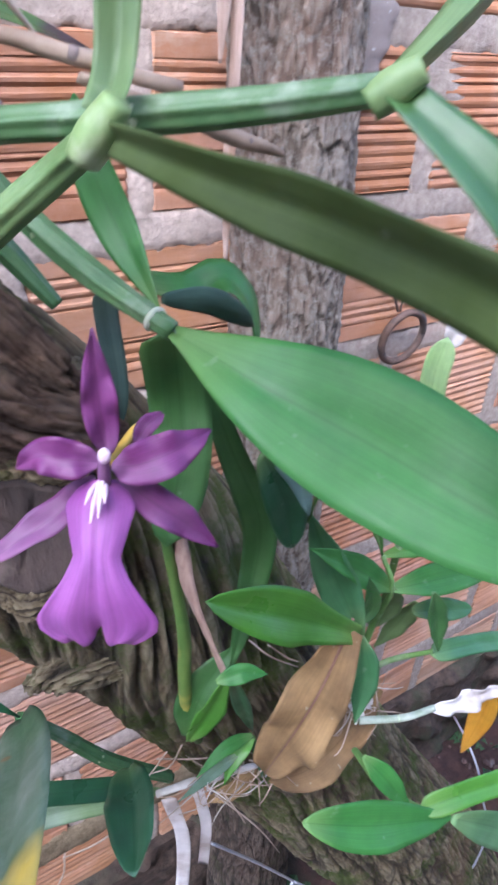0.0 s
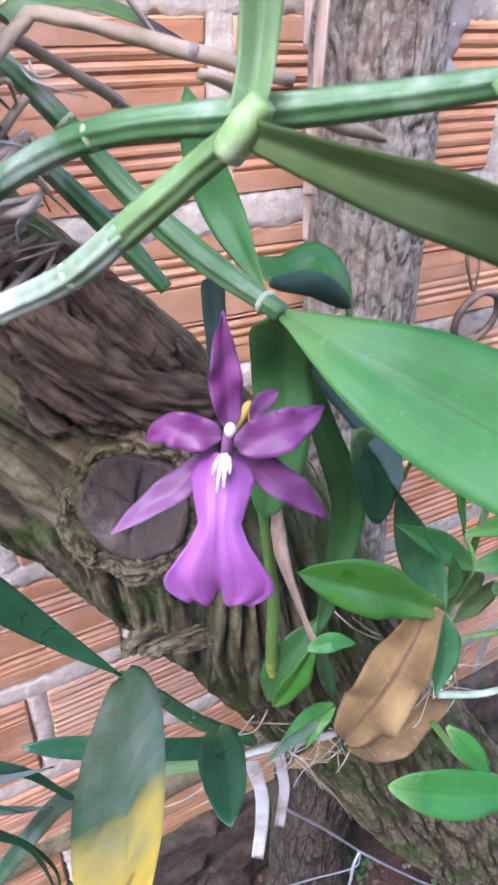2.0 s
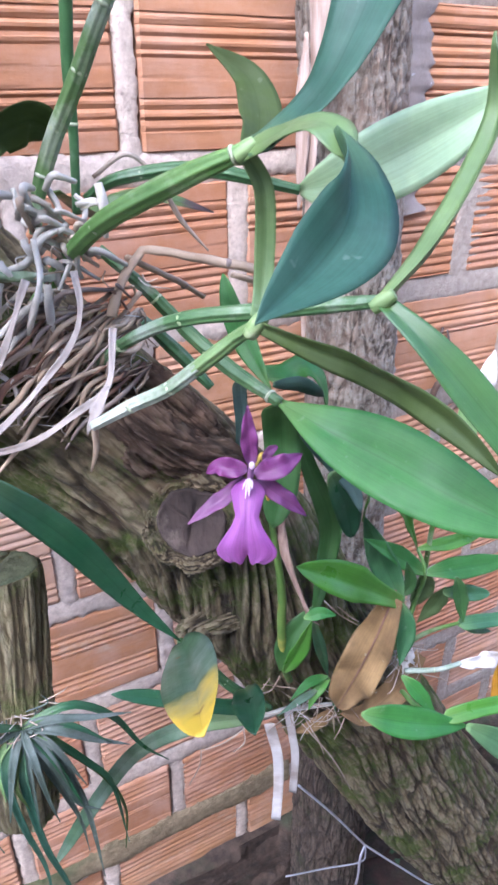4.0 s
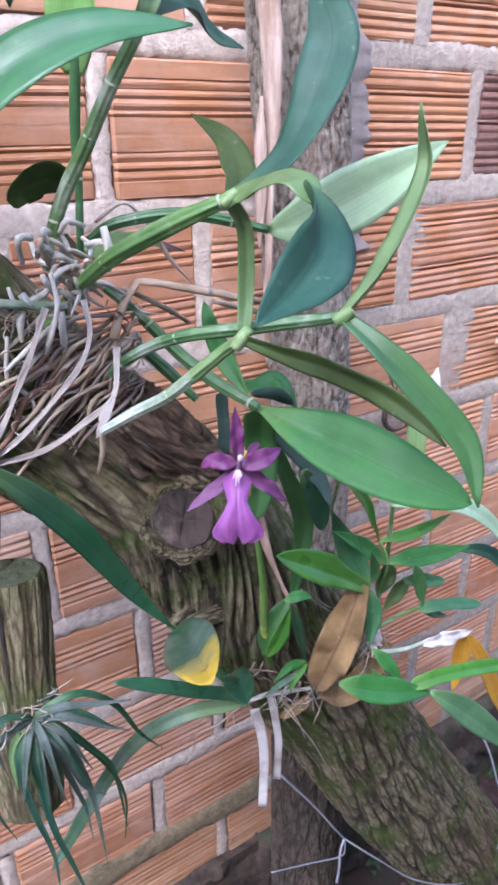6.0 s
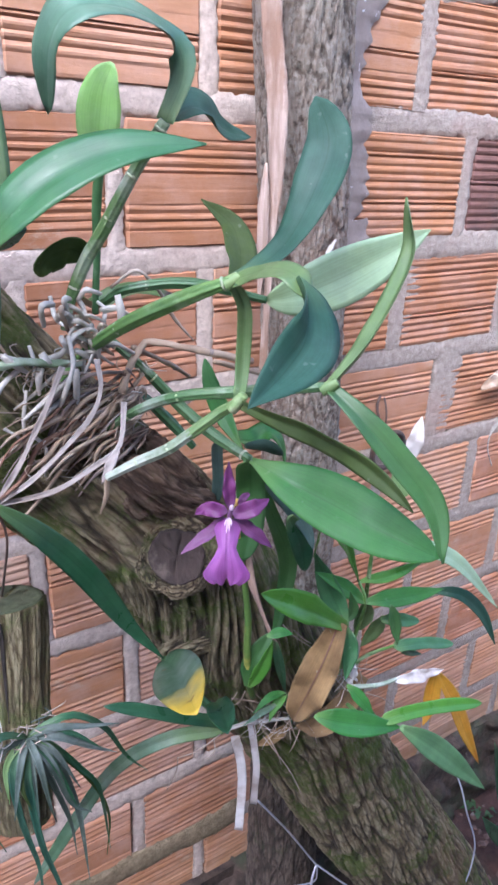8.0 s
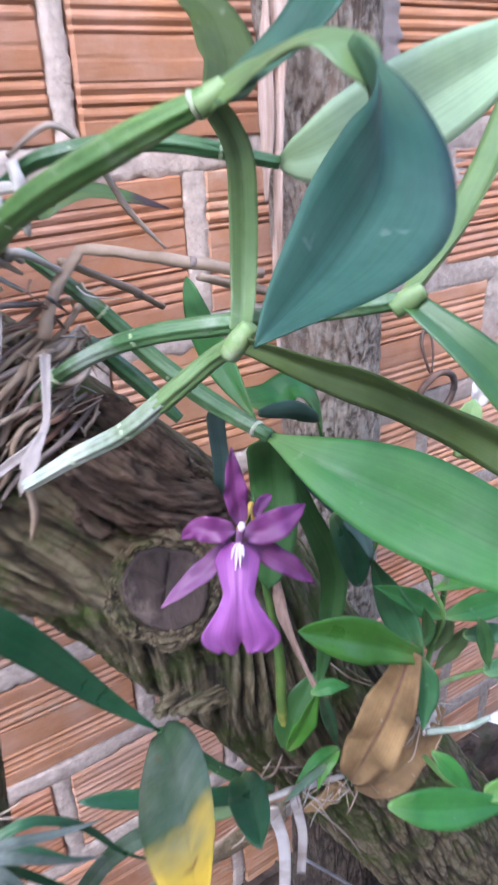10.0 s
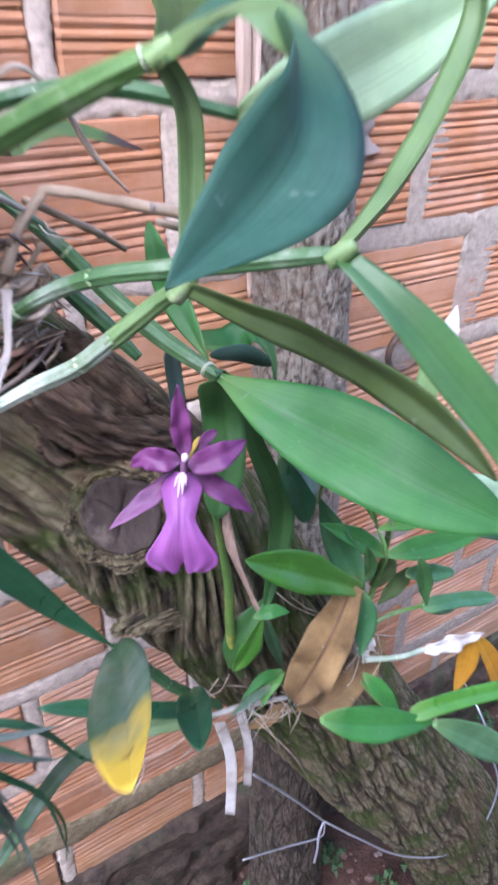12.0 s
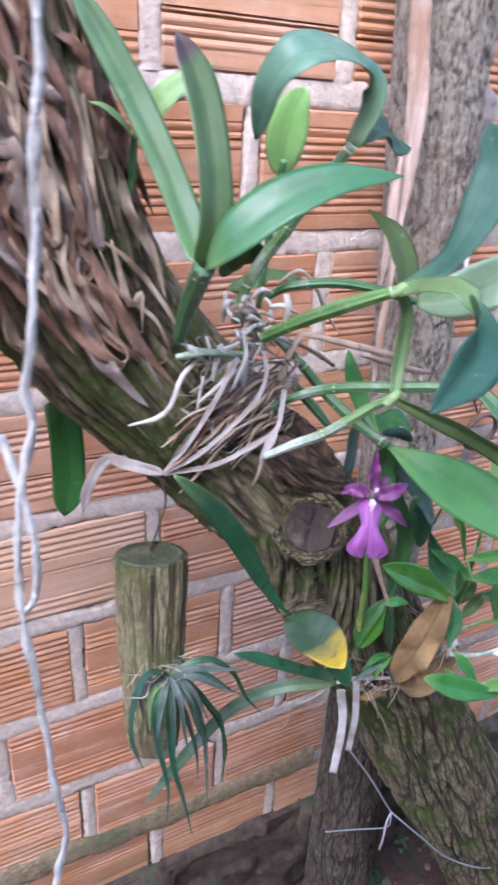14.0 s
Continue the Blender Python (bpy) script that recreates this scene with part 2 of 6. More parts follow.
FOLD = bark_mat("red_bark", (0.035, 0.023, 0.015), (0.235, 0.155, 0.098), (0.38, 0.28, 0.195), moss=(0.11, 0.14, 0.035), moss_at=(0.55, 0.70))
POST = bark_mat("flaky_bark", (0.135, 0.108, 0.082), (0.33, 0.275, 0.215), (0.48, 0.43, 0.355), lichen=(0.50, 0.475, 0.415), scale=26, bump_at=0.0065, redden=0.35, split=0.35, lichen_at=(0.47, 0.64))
# Brown bark without lichen, with the shade near the ground in its colour.
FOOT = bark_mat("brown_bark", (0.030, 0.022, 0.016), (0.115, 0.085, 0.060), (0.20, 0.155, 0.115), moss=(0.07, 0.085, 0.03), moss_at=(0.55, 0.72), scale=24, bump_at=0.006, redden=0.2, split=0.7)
MOSSY = surface("mossy_cut", (0.045, 0.060, 0.030), (0.13, 0.155, 0.085), 60, 0.95, (0.20, 0.17, 0.12), 30, spot_at=(0.56, 0.70), relief=1.0, relief_scale=140, dist=0.004)
# Dark tone for the shade in the log's crack.
GAP = surface("crack_shade", (0.012, 0.010, 0.008), (0.035, 0.026, 0.020), 60, 0.95, relief=0.4)
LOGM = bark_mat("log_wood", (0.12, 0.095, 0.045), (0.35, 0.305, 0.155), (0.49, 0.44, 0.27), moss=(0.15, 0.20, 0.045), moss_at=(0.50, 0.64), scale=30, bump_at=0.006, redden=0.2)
PEEL = surface("peeled_strip", (0.24, 0.155, 0.11), (0.64, 0.53, 0.46), 20, 0.85, (0.30, 0.19, 0.13), 13, stretch=(7, 7, 0.5), relief=0.8, dist=0.003)
KNOTM = surface("cut_wood", (0.018, 0.013, 0.011), (0.062, 0.044, 0.037), 45, 0.95, (0.15, 0.12, 0.10), 26, spot_at=(0.60, 0.74), stretch=(2.5, 1, 0.6), relief=1.0, dist=0.003)
ROOT = surface("dry_root", (0.28, 0.21, 0.15), (0.60, 0.51, 0.41), 40, 0.85, (0.17, 0.11, 0.07), 25, relief=0.3)
ROOTW = surface("pale_root", (0.40, 0.38, 0.33), (0.68, 0.67, 0.62), 70, 0.8, (0.28, 0.24, 0.17), 35, relief=0.7, spot_at=(0.50, 0.66))
TAPE = surface("fibre_tie", (0.25, 0.22, 0.20), (0.44, 0.40, 0.375), 30, 0.85, (0.20, 0.16, 0.135), 25, relief=0.7)
CLOTH = surface("white_cloth", (0.50, 0.48, 0.46), (0.72, 0.70, 0.68), 30, 0.9, (0.38, 0.33, 0.29), 22, relief=0.6)
ROPEM = surface("white_cord", (0.38, 0.375, 0.345), (0.64, 0.63, 0.59), 90, 0.9, (0.28, 0.27, 0.25), 40, relief=1.0, dist=0.003)
HUSK = surface("dry_sheath", (0.24, 0.17, 0.11), (0.50, 0.40, 0.30), 30, 0.8, (0.14, 0.085, 0.055), 14, relief=0.3)
DEAD = leaf_mat("dead_leaf_brown", (0.12, 0.07, 0.03), (0.31, 0.20, 0.085), 0.85, speck=0.5, rib=0.5, trans=0.04, young_base=0.0, bloom=0.0)
CANE = surface("green_cane", (0.085, 0.20, 0.045), (0.17, 0.32, 0.09), 60, 0.45, (0.36, 0.44, 0.30), 30, relief=0.2, spot_at=(0.55, 0.75))
CANES = surface("streaked_cane", (0.05, 0.135, 0.045), (0.115, 0.215, 0.085), 60, 0.45, (0.40, 0.46, 0.39), 30, relief=0.3, spot_at=(0.54, 0.76))
CANEB = surface("olive_cane", (0.075, 0.165, 0.050), (0.15, 0.25, 0.09), 60, 0.5, (0.42, 0.48, 0.38), 34, relief=0.2, spot_at=(0.46, 0.64))
CANED = surface("dark_cane", (0.04, 0.12, 0.04), (0.085, 0.20, 0.08), 60, 0.42, (0.30, 0.38, 0.30), 34, relief=0.2, spot_at=(0.55, 0.75))
CANEP = surface("pale_green_cane", (0.10, 0.19, 0.06), (0.20, 0.30, 0.12), 60, 0.5, (0.44, 0.48, 0.36), 30, relief=0.3, spot_at=(0.52, 0.74))
CANEW = surface("scaly_cane", (0.20, 0.27, 0.19), (0.50, 0.54, 0.46), 60, 0.7, (0.10, 0.18, 0.06), 22, relief=0.3)
NODEM = surface("pale_node", (0.30, 0.40, 0.20), (0.50, 0.55, 0.40), 60, 0.6, (0.62, 0.62, 0.55), 40, relief=0.2)
LIMEM = surface("lime_joint", (0.155, 0.265, 0.085), (0.28, 0.385, 0.165), 60, 0.5, (0.48, 0.54, 0.36), 40, relief=0.2)
WIREM, _n, _l, _p = nodes_of("galvanised_wire")
_p.inputs["Base Color"].default_value, _p.inputs["Metallic"].default_value, _p.inputs["Roughness"].default_value = (0.72, 0.75, 0.84, 1), 0.7, 0.42
IRON = surface("rusty_iron", (0.06, 0.04, 0.03), (0.16, 0.10, 0.075), 80, 0.7, (0.05, 0.045, 0.045), 30, relief=0.4)
SHRED = surface("bark_shred", (0.13, 0.066, 0.042), (0.30, 0.18, 0.125), 30, 0.9, (0.09, 0.055, 0.04), 20, relief=0.5)
WITHER = surface("withered_stem", (0.22, 0.135, 0.095), (0.44, 0.31, 0.24), 60, 0.85, (0.16, 0.095, 0.07), 34, stretch=(3, 3, 0.7), relief=0.4)
SHRED2 = surface("grey_shred", (0.20, 0.16, 0.14), (0.34, 0.28, 0.25), 30, 0.9, (0.12, 0.09, 0.07), 20, relief=0.5)
WEED = surface("weed_green", (0.03, 0.075, 0.022), (0.07, 0.14, 0.05), 60, 0.6, relief=0.1)
CRUMB = surface("crumbs", (0.07, 0.045, 0.035), (0.22, 0.13, 0.10), 25, 0.9, (0.28, 0.24, 0.22), 40, relief=0.4)
LEAF_MID = leaf_mat("leaf_mid_green", (0.026, 0.135, 0.022), (0.054, 0.200, 0.042), 0.46, bloom=0.02, spec=0.36)
LEAF_DARK = leaf_mat("leaf_dark_green", (0.013, 0.072, 0.030), (0.032, 0.122, 0.052), 0.32)
# Near-black green that paints the shade inside the curled leaf.
LEAF_SHADE = leaf_mat("leaf_hollow_shade", (0.010, 0.045, 0.022), (0.020, 0.070, 0.034), 0.6, young_base=0.0)
LEAF_TEAL = leaf_mat("leaf_blue_green", (0.019, 0.068, 0.043), (0.038, 0.108, 0.072), 0.54, young_base=0.2, bloom=0.06, spec=0.22)
# Green lifted towards blue: the sky's sheen on the hooked leaf, as colour.
LEAF_BLUE = leaf_mat("leaf_sky_sheen", (0.07, 0.165, 0.10), (0.135, 0.25, 0.17), 0.42, young_base=0.45, bloom=0.14)
LEAF_COOL = leaf_mat("leaf_cool_green", (0.030, 0.122, 0.040), (0.062, 0.180, 0.068), 0.38, bloom=0.04)
LEAF_SLATE = leaf_mat("leaf_slaty_underside", (0.055, 0.115, 0.105), (0.10, 0.17, 0.15), 0.5, young_base=0.1, bloom=0.10)
LEAF_MINT = leaf_mat("leaf_mint", (0.085, 0.225, 0.090), (0.145, 0.31, 0.14), 0.42, bloom=0.06)
LEAF_FADED = leaf_mat("leaf_faded", (0.05, 0.115, 0.06), (0.10, 0.18, 0.10), 0.5, young_base=0.6, bloom=0.3)
LEAF_LIME = leaf_mat("leaf_light_green", (0.25, 0.43, 0.15), (0.36, 0.55, 0.25), 0.45, trans=0.3)
LEAF_PALE = leaf_mat("leaf_pale_underside", (0.34, 0.51, 0.31), (0.44, 0.61, 0.40), 0.5, trans=0.25)
# Olive taken darker to hold the shade of the narrow leaf's underside.
LEAF_OLIVE = leaf_mat("leaf_olive", (0.038, 0.064, 0.014), (0.064, 0.098, 0.026), 0.6, young_base=0.1, spec=0.22)
# Young lime green, brightened further to carry the skylight falling on it.
LEAF_YOUNG = leaf_mat("leaf_young_lit", (0.22, 0.46, 0.12), (0.33, 0.58, 0.20), 0.32, trans=0.3, bloom=0.3)
LEAF_DEEP = leaf_mat("leaf_deep_green", (0.030, 0.108, 0.022), (0.062, 0.156, 0.044), 0.40, young_base=0.12, bloom=0.03)
LEAF_SOFT = leaf_mat("leaf_soft_green", (0.105, 0.185, 0.062), (0.165, 0.26, 0.10), 0.45, trans=0.2)
LEAF_GRASS = leaf_mat("leaf_grass_green", (0.050, 0.190, 0.016), (0.095, 0.270, 0.036), 0.32, trans=0.2, bloom=0.03)
LEAF_YELLOW = leaf_mat("leaf_yellowing", (0.022, 0.070, 0.032), (0.055, 0.115, 0.058), 0.40, tip=(0.52, 0.37, 0.04), tip_at=(0.70, 0.87), bloom=0.34, rib=0.15, young_base=0.0)
LEAF_TIPPED = leaf_mat("leaf_dead_tip", (0.042, 0.092, 0.022), (0.075, 0.13, 0.036), 0.42, tip=(0.05, 0.03, 0.03), tip_at=(0.86, 0.95))
LEAF_ORANGE = leaf_mat("leaf_orange", (0.55, 0.22, 0.015), (0.66, 0.36, 0.03), 0.45, speck=0.0, young_base=0.0, bloom=0.04)
LEAF_GREY = leaf_mat("leaf_grey_green", (0.030, 0.052, 0.040), (0.085, 0.118, 0.095), 0.5, rib=0.0, young_base=0.0, bloom=0.35)
PETAL = leaf_mat("petal_purple", (0.088, 0.012, 0.078), (0.22, 0.055, 0.20), 0.5, speck=0.0, rib=0.35, trans=0.15, young_base=0.35, bloom=0.10, young_tint=(0.45, 0.28, 0.45))
LIP = leaf_mat("lip_magenta", (0.235, 0.052, 0.25), (0.375, 0.122, 0.39), 0.5, speck=0.0, rib=0.2, trans=0.2, young_base=0.0, bloom=0.06)
CREST = surface("crest_white", (0.50, 0.34, 0.46), (0.74, 0.64, 0.70), 80, 0.5, relief=0.2)
STALKM = surface("green_stalk", (0.06, 0.15, 0.03), (0.14, 0.22, 0.05), 50, 0.5, (0.42, 0.36, 0.07), 24, relief=0.1, spot_at=(0.52, 0.66))
ORANGE = surface("orange_stalk", (0.5, 0.3, 0.04), (0.66, 0.45, 0.08), 40, 0.5, relief=0.1)


# ---- mesh helpers ----
def mesh_ob(name, bm, mats, parent=None, label="", smooth=True):
    me = bpy.data.meshes.new(name)
    bm.normal_update()
    bm.to_mesh(me)
    bm.free()
    for m in mats if isinstance(mats, (list, tuple)) else [mats]:
        me.materials.append(m)
    if smooth:
        me.polygons.foreach_set("use_smooth", [True] * len(me.polygons))
    ob = new(name, me)
    if parent:
        ob.parent = parent
    if label:
        tagged(ob, label)
    return ob


def part(name, bm, material, parent, label="", smooth=True):
    return mesh_ob(name, bm, material, parent, label, smooth)


def thing(name, at, label, category, group="", kind=""):
    e = new(name)
    e.location = at
    e.empty_display_size = 0.02
    return tagged(e, label, category, group, kind)


def settle(root):
    """Move the parts so that world coordinates given to their meshes hold under a root that is not at the origin."""
    for c in root.children:
        c.matrix_parent_inverse = Matrix.Translation(-Vector(root.location))


def spline(pts, n):
    """Catmull-Rom through tuples of any length, n samples."""
    a = np.array(pts, float)
    if len(a) == 2:
        a = np.array([a[0], (a[0] + a[1]) / 2, a[1]])
    seg = np.linalg.norm(np.diff(a[:, :3], axis=0), axis=1)
    s = np.concatenate([[0], np.cumsum(np.maximum(seg, 1e-6))])
    e = np.vstack([2 * a[0] - a[1], a, 2 * a[-1] - a[-2]])
    out = []
    for u in np.linspace(0, s[-1], n):
        i = min(max(int(np.searchsorted(s, u, "right")) - 1, 0), len(a) - 2)
        k = (u - s[i]) / (s[i + 1] - s[i])
        p0, p1, p2, p3 = e[i], e[i + 1], e[i + 2], e[i + 3]
        out.append(0.5 * (2 * p1 + (p2 - p0) * k + (2 * p0 - 5 * p1 + 4 * p2 - p3) * k * k + (3 * p1 - p0 - 3 * p2 + p3) * k ** 3))
    return np.array(out)


def frames(c):
    """Tangent and two side vectors along a line of points."""
    t = np.gradient(c, axis=0)
    t /= np.linalg.norm(t, axis=1)[:, None]
    u = np.cross(t[0], (0.3, 0.2, 1.0))
    u /= np.linalg.norm(u)
    us = []
    for k in t:
        u = u - k * (u @ k)
        u /= np.linalg.norm(u)
        us.append(u)
    us = np.array(us)
    return t, us, np.cross(t, us)


def tube(pts, radii, n=24, seg=10, flat=1.0, wob=0.0, seed=0, grooves=0, groove_depth=0.0, ends=True):
    """A round, tapering, slightly uneven rod through pts."""
    rr = radii if isinstance(radii, (list, tuple)) else [radii] * len(pts)
    s = spline([(*p, r) for p, r in zip(pts, rr)], n)
    c, r = s[:, :3], np.maximum(s[:, 3], 1e-5)
    t, u, v = frames(c)
    bm = bmesh.new()
    rings = []
    rng = random.Random(seed)
    ph = rng.random() * 50
    for i in range(n):
        ring = []
        for j in range(seg):
            a = 2 * math.pi * j / seg
            q = r[i]
            if grooves:
                q *= 1 - groove_depth * (0.5 + 0.5 * math.cos(a * grooves))
            d = math.cos(a) * u[i] + math.sin(a) * v[i] * flat
            if wob:
                q *= 1 + wob * noise.noise(Vector((c[i][0] * 90 + ph, c[i][1] * 90 + d[0] * 2, c[i][2] * 90 + d[2] * 2)))
            ring.append(bm.verts.new(c[i] + d * q))
        rings.append(ring)
    for a, b in zip(rings, rings[1:]):
        for j in range(seg):
            bm.faces.new((a[j], a[(j + 1) % seg], b[(j + 1) % seg], b[j]))
    if ends:
        bm.faces.new(rings[0][::-1])
        bm.faces.new(rings[-1])
    return bm


VIEW = Vector((-0.52, -0.70, 0.50)).normalized()


def leaf(pts, width, n=22, face=VIEW, fold=0.16, thick=0.0011, shape="lance", curl=0.0, wave=0.0, seed=1, across=8, turns=None):
    """A thick leaf. pts: middle line; width: the widest, m; face: the way its upper side looks (or one per point in turns)."""
    c = spline(pts, n)
    t = np.gradient(c, axis=0)
    t /= np.linalg.norm(t, axis=1)[:, None]
    fs = spline([tuple(f) for f in turns], n) if turns else np.array([tuple(face)] * n)
    if turns:
        k = np.linspace(0, 1, len(turns))
        fs = np.stack([np.interp(np.linspace(0, 1, n), k, [f[j] for f in turns]) for j in range(3)], 1)
    bm = bmesh.new()
    uvl = bm.loops.layers.uv.new("uv")
    top, bot, uvs = [], [], {}
    ph = seed * 3.7
    for i in range(n):
        k = i / (n - 1)
        if shape == "lance":
            w = max(0.0, math.sin(math.pi * min(1, 0.012 + 0.988 * k) ** 0.8)) ** 0.85
        elif shape == "strap":
            w = min(1, (k / 0.12) ** 0.5 + 0.25) * (1 if k < 0.72 else max(0.0, math.cos((k - 0.72) / 0.28 * math.pi / 2)) ** 0.6)
        elif shape == "spoon":
            w = (0.42 + 0.58 * min(1, k / 0.6) ** 1.5) * (1 if k < 0.7 else max(0.0, math.cos((k - 0.7) / 0.3 * math.pi / 2)) ** 0.55)
        elif shape == "taper":
            w = (0.40 + 0.60 * min(1, k / 0.5) ** 1.5) * (1 if k < 0.55 else max(0.0, math.cos((k - 0.55) / 0.45 * math.pi / 2)) ** 0.62)
        elif shape == "oval":
            w = math.sin(math.pi * (0.04 + 0.955 * k)) ** 0.55
        elif shape == "blade":
            w = (0.10 + 0.90 * math.sin(math.pi / 2 * min(1, k / 0.50)) ** 1.15) * (1 if k < 0.50 else max(0.0, math.cos((k - 0.50) / 0.50 * math.pi / 2)) ** 0.60)
        elif shape == "point":
            w = (0.22 + 0.78 * math.sin(math.pi / 2 * min(1, k / 0.38))) * (1 if k < 0.38 else max(0.0, math.cos((k - 0.38) / 0.62 * math.pi / 2)) ** 0.95)
        elif shape == "strip":
            w = (0.45 + 0.55 * min(1, k / 0.35)) * (1 if k < 0.60 else max(0.0, math.cos((k - 0.60) / 0.40 * math.pi / 2)) ** 0.70)
        elif shape == "band":
            w = 0.75 + 0.25 * math.sin(math.pi * k)
        elif shape == "grass":
            w = min(1, 0.5 + k * 4) * (1 - k ** 1.6) ** 0.8
        else:
            w = 1.0
        hw = max(width * 0.5 * w, 0.0004)
        nn = fs[i] - t[i] * (fs[i] @ t[i])
        nn /= np.linalg.norm(nn) + 1e-9
        side = np.cross(t[i], nn)
        a, b = [], []
        for j in range(across + 1):
            x = 2 * j / across - 1
            lift = fold * abs(x) * hw - 0.05 * hw * math.exp(-(x / 0.16) ** 2) * (1 if fold else 0) + curl * hw * x * x
            lift += wave * hw * abs(x) * math.sin(k * 17 + ph + (2.1 if x > 0 else 0))
            lift += 0.05 * hw * noise.noise(Vector((x * 1.5 + ph, k * 6, ph))) + 0.0003 * noise.noise(Vector((x * 4 + ph, k * 17, ph)))
            q = c[i] + side * (x * hw) + nn * lift
            a.append(bm.verts.new(q))
            b.append(bm.verts.new(q - nn * thick * (1 - 0.75 * x * x)))
            uvs[a[-1]] = uvs[b[-1]] = (j / across, k)
        top.append(a)
        bot.append(b)
    for i in range(n - 1):
        for j in range(across):
            bm.faces.new((top[i][j], top[i][j + 1], top[i + 1][j + 1], top[i + 1][j]))
            bm.faces.new((bot[i][j + 1], bot[i][j], bot[i + 1][j], bot[i + 1][j + 1]))
        bm.faces.new((top[i][0], top[i + 1][0], bot[i + 1][0], bot[i][0]))
        bm.faces.new((top[i + 1][-1], top[i][-1], bot[i][-1], bot[i + 1][-1]))
    for j in range(across):
        bm.faces.new((top[0][j + 1], top[0][j], bot[0][j], bot[0][j + 1]))
        bm.faces.new((top[-1][j], top[-1][j + 1], bot[-1][j + 1], bot[-1][j]))
    for f in bm.faces:
        for lp in f.loops:
            lp[uvl].uv = uvs[lp.vert]
    bmesh.ops.recalc_face_normals(bm, faces=bm.faces)
    return bm


def barked(name, axis, n, seg, relief, mat, parent, coarse=34.0, twist=0.0, cross=0.5, fibre=0.2, seed=0, label="", long=0.24, knobs=0.09, swirl=None):
    """A limb with real ridges and crevices that run along it; their height and their run go into attributes for the colour."""
    s = spline(axis, n)
    c, r = s[:, :3], s[:, 3]
    t, u, v = frames(c)
    length = np.concatenate([[0], np.cumsum(np.linalg.norm(np.diff(c, axis=0), axis=1))])
    verts, hs, flow, faces = [], [], [], []
    nz = noise.noise
    for i in range(n):
        al = length[i]
        for j in range(seg):
            a = 2 * math.pi * j / seg
            d = math.cos(a) * u[i] + math.sin(a) * v[i]
            w = a + twist * al + (swirl[2] * min(max(al - swirl[0], 0.0), swirl[1] - swirl[0]) if swirl else 0.0)
            x, y = math.cos(w) * r[i], math.sin(w) * r[i]
            b = nz(Vector((x * 16, y * 16, al * 10 + seed))) * 0.011
            q = Vector(((x + b) * coarse, (y + b) * coarse, al * coarse * long + seed))
            n1, n2 = nz(q), nz(q * 2.1 + Vector((7, 3, 1)))
            n3 = nz(Vector((x * coarse * 0.8, y * coarse * 0.8, al * coarse * 0.9 + seed)))
            n4 = nz(q * 5.3)
            big = nz(Vector((d[0] * 1.5, d[1] * 1.5, al * 8 + seed)))
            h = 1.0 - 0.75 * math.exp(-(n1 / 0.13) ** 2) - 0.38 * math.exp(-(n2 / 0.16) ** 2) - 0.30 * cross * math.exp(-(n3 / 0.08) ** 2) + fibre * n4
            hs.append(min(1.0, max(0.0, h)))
            flow.extend((x, y, al * 0.22))
            verts.append(tuple(c[i] + d * (r[i] * (1 + knobs * big) + relief * (h - 0.75))))
    for i in range(n - 1):
        for j in range(seg):
            k = (j + 1) % seg
            faces.append((i * seg + j, i * seg + k, (i + 1) * seg + k, (i + 1) * seg + j))
    faces.append(tuple(range(seg))[::-1])
    faces.append(tuple((n - 1) * seg + j for j in range(seg)))
    me = bpy.data.meshes.new(name)
    me.from_pydata(verts, [], faces)
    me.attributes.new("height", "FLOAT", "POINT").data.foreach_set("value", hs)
    me.attributes.new("flow", "FLOAT_VECTOR", "POINT").data.foreach_set("vector", flow)
    me.materials.append(mat)
    me.polygons.foreach_set("use_smooth", [True] * len(me.polygons))
    me.update()
    ob = new(name, me)
    ob.parent = parent
    if label:
        tagged(ob, label)
    return ob


# ---- wall ----
WALL_Y, COURSE, BED0 = 0.62, 0.155, 0.255
BRICK_H = 0.127


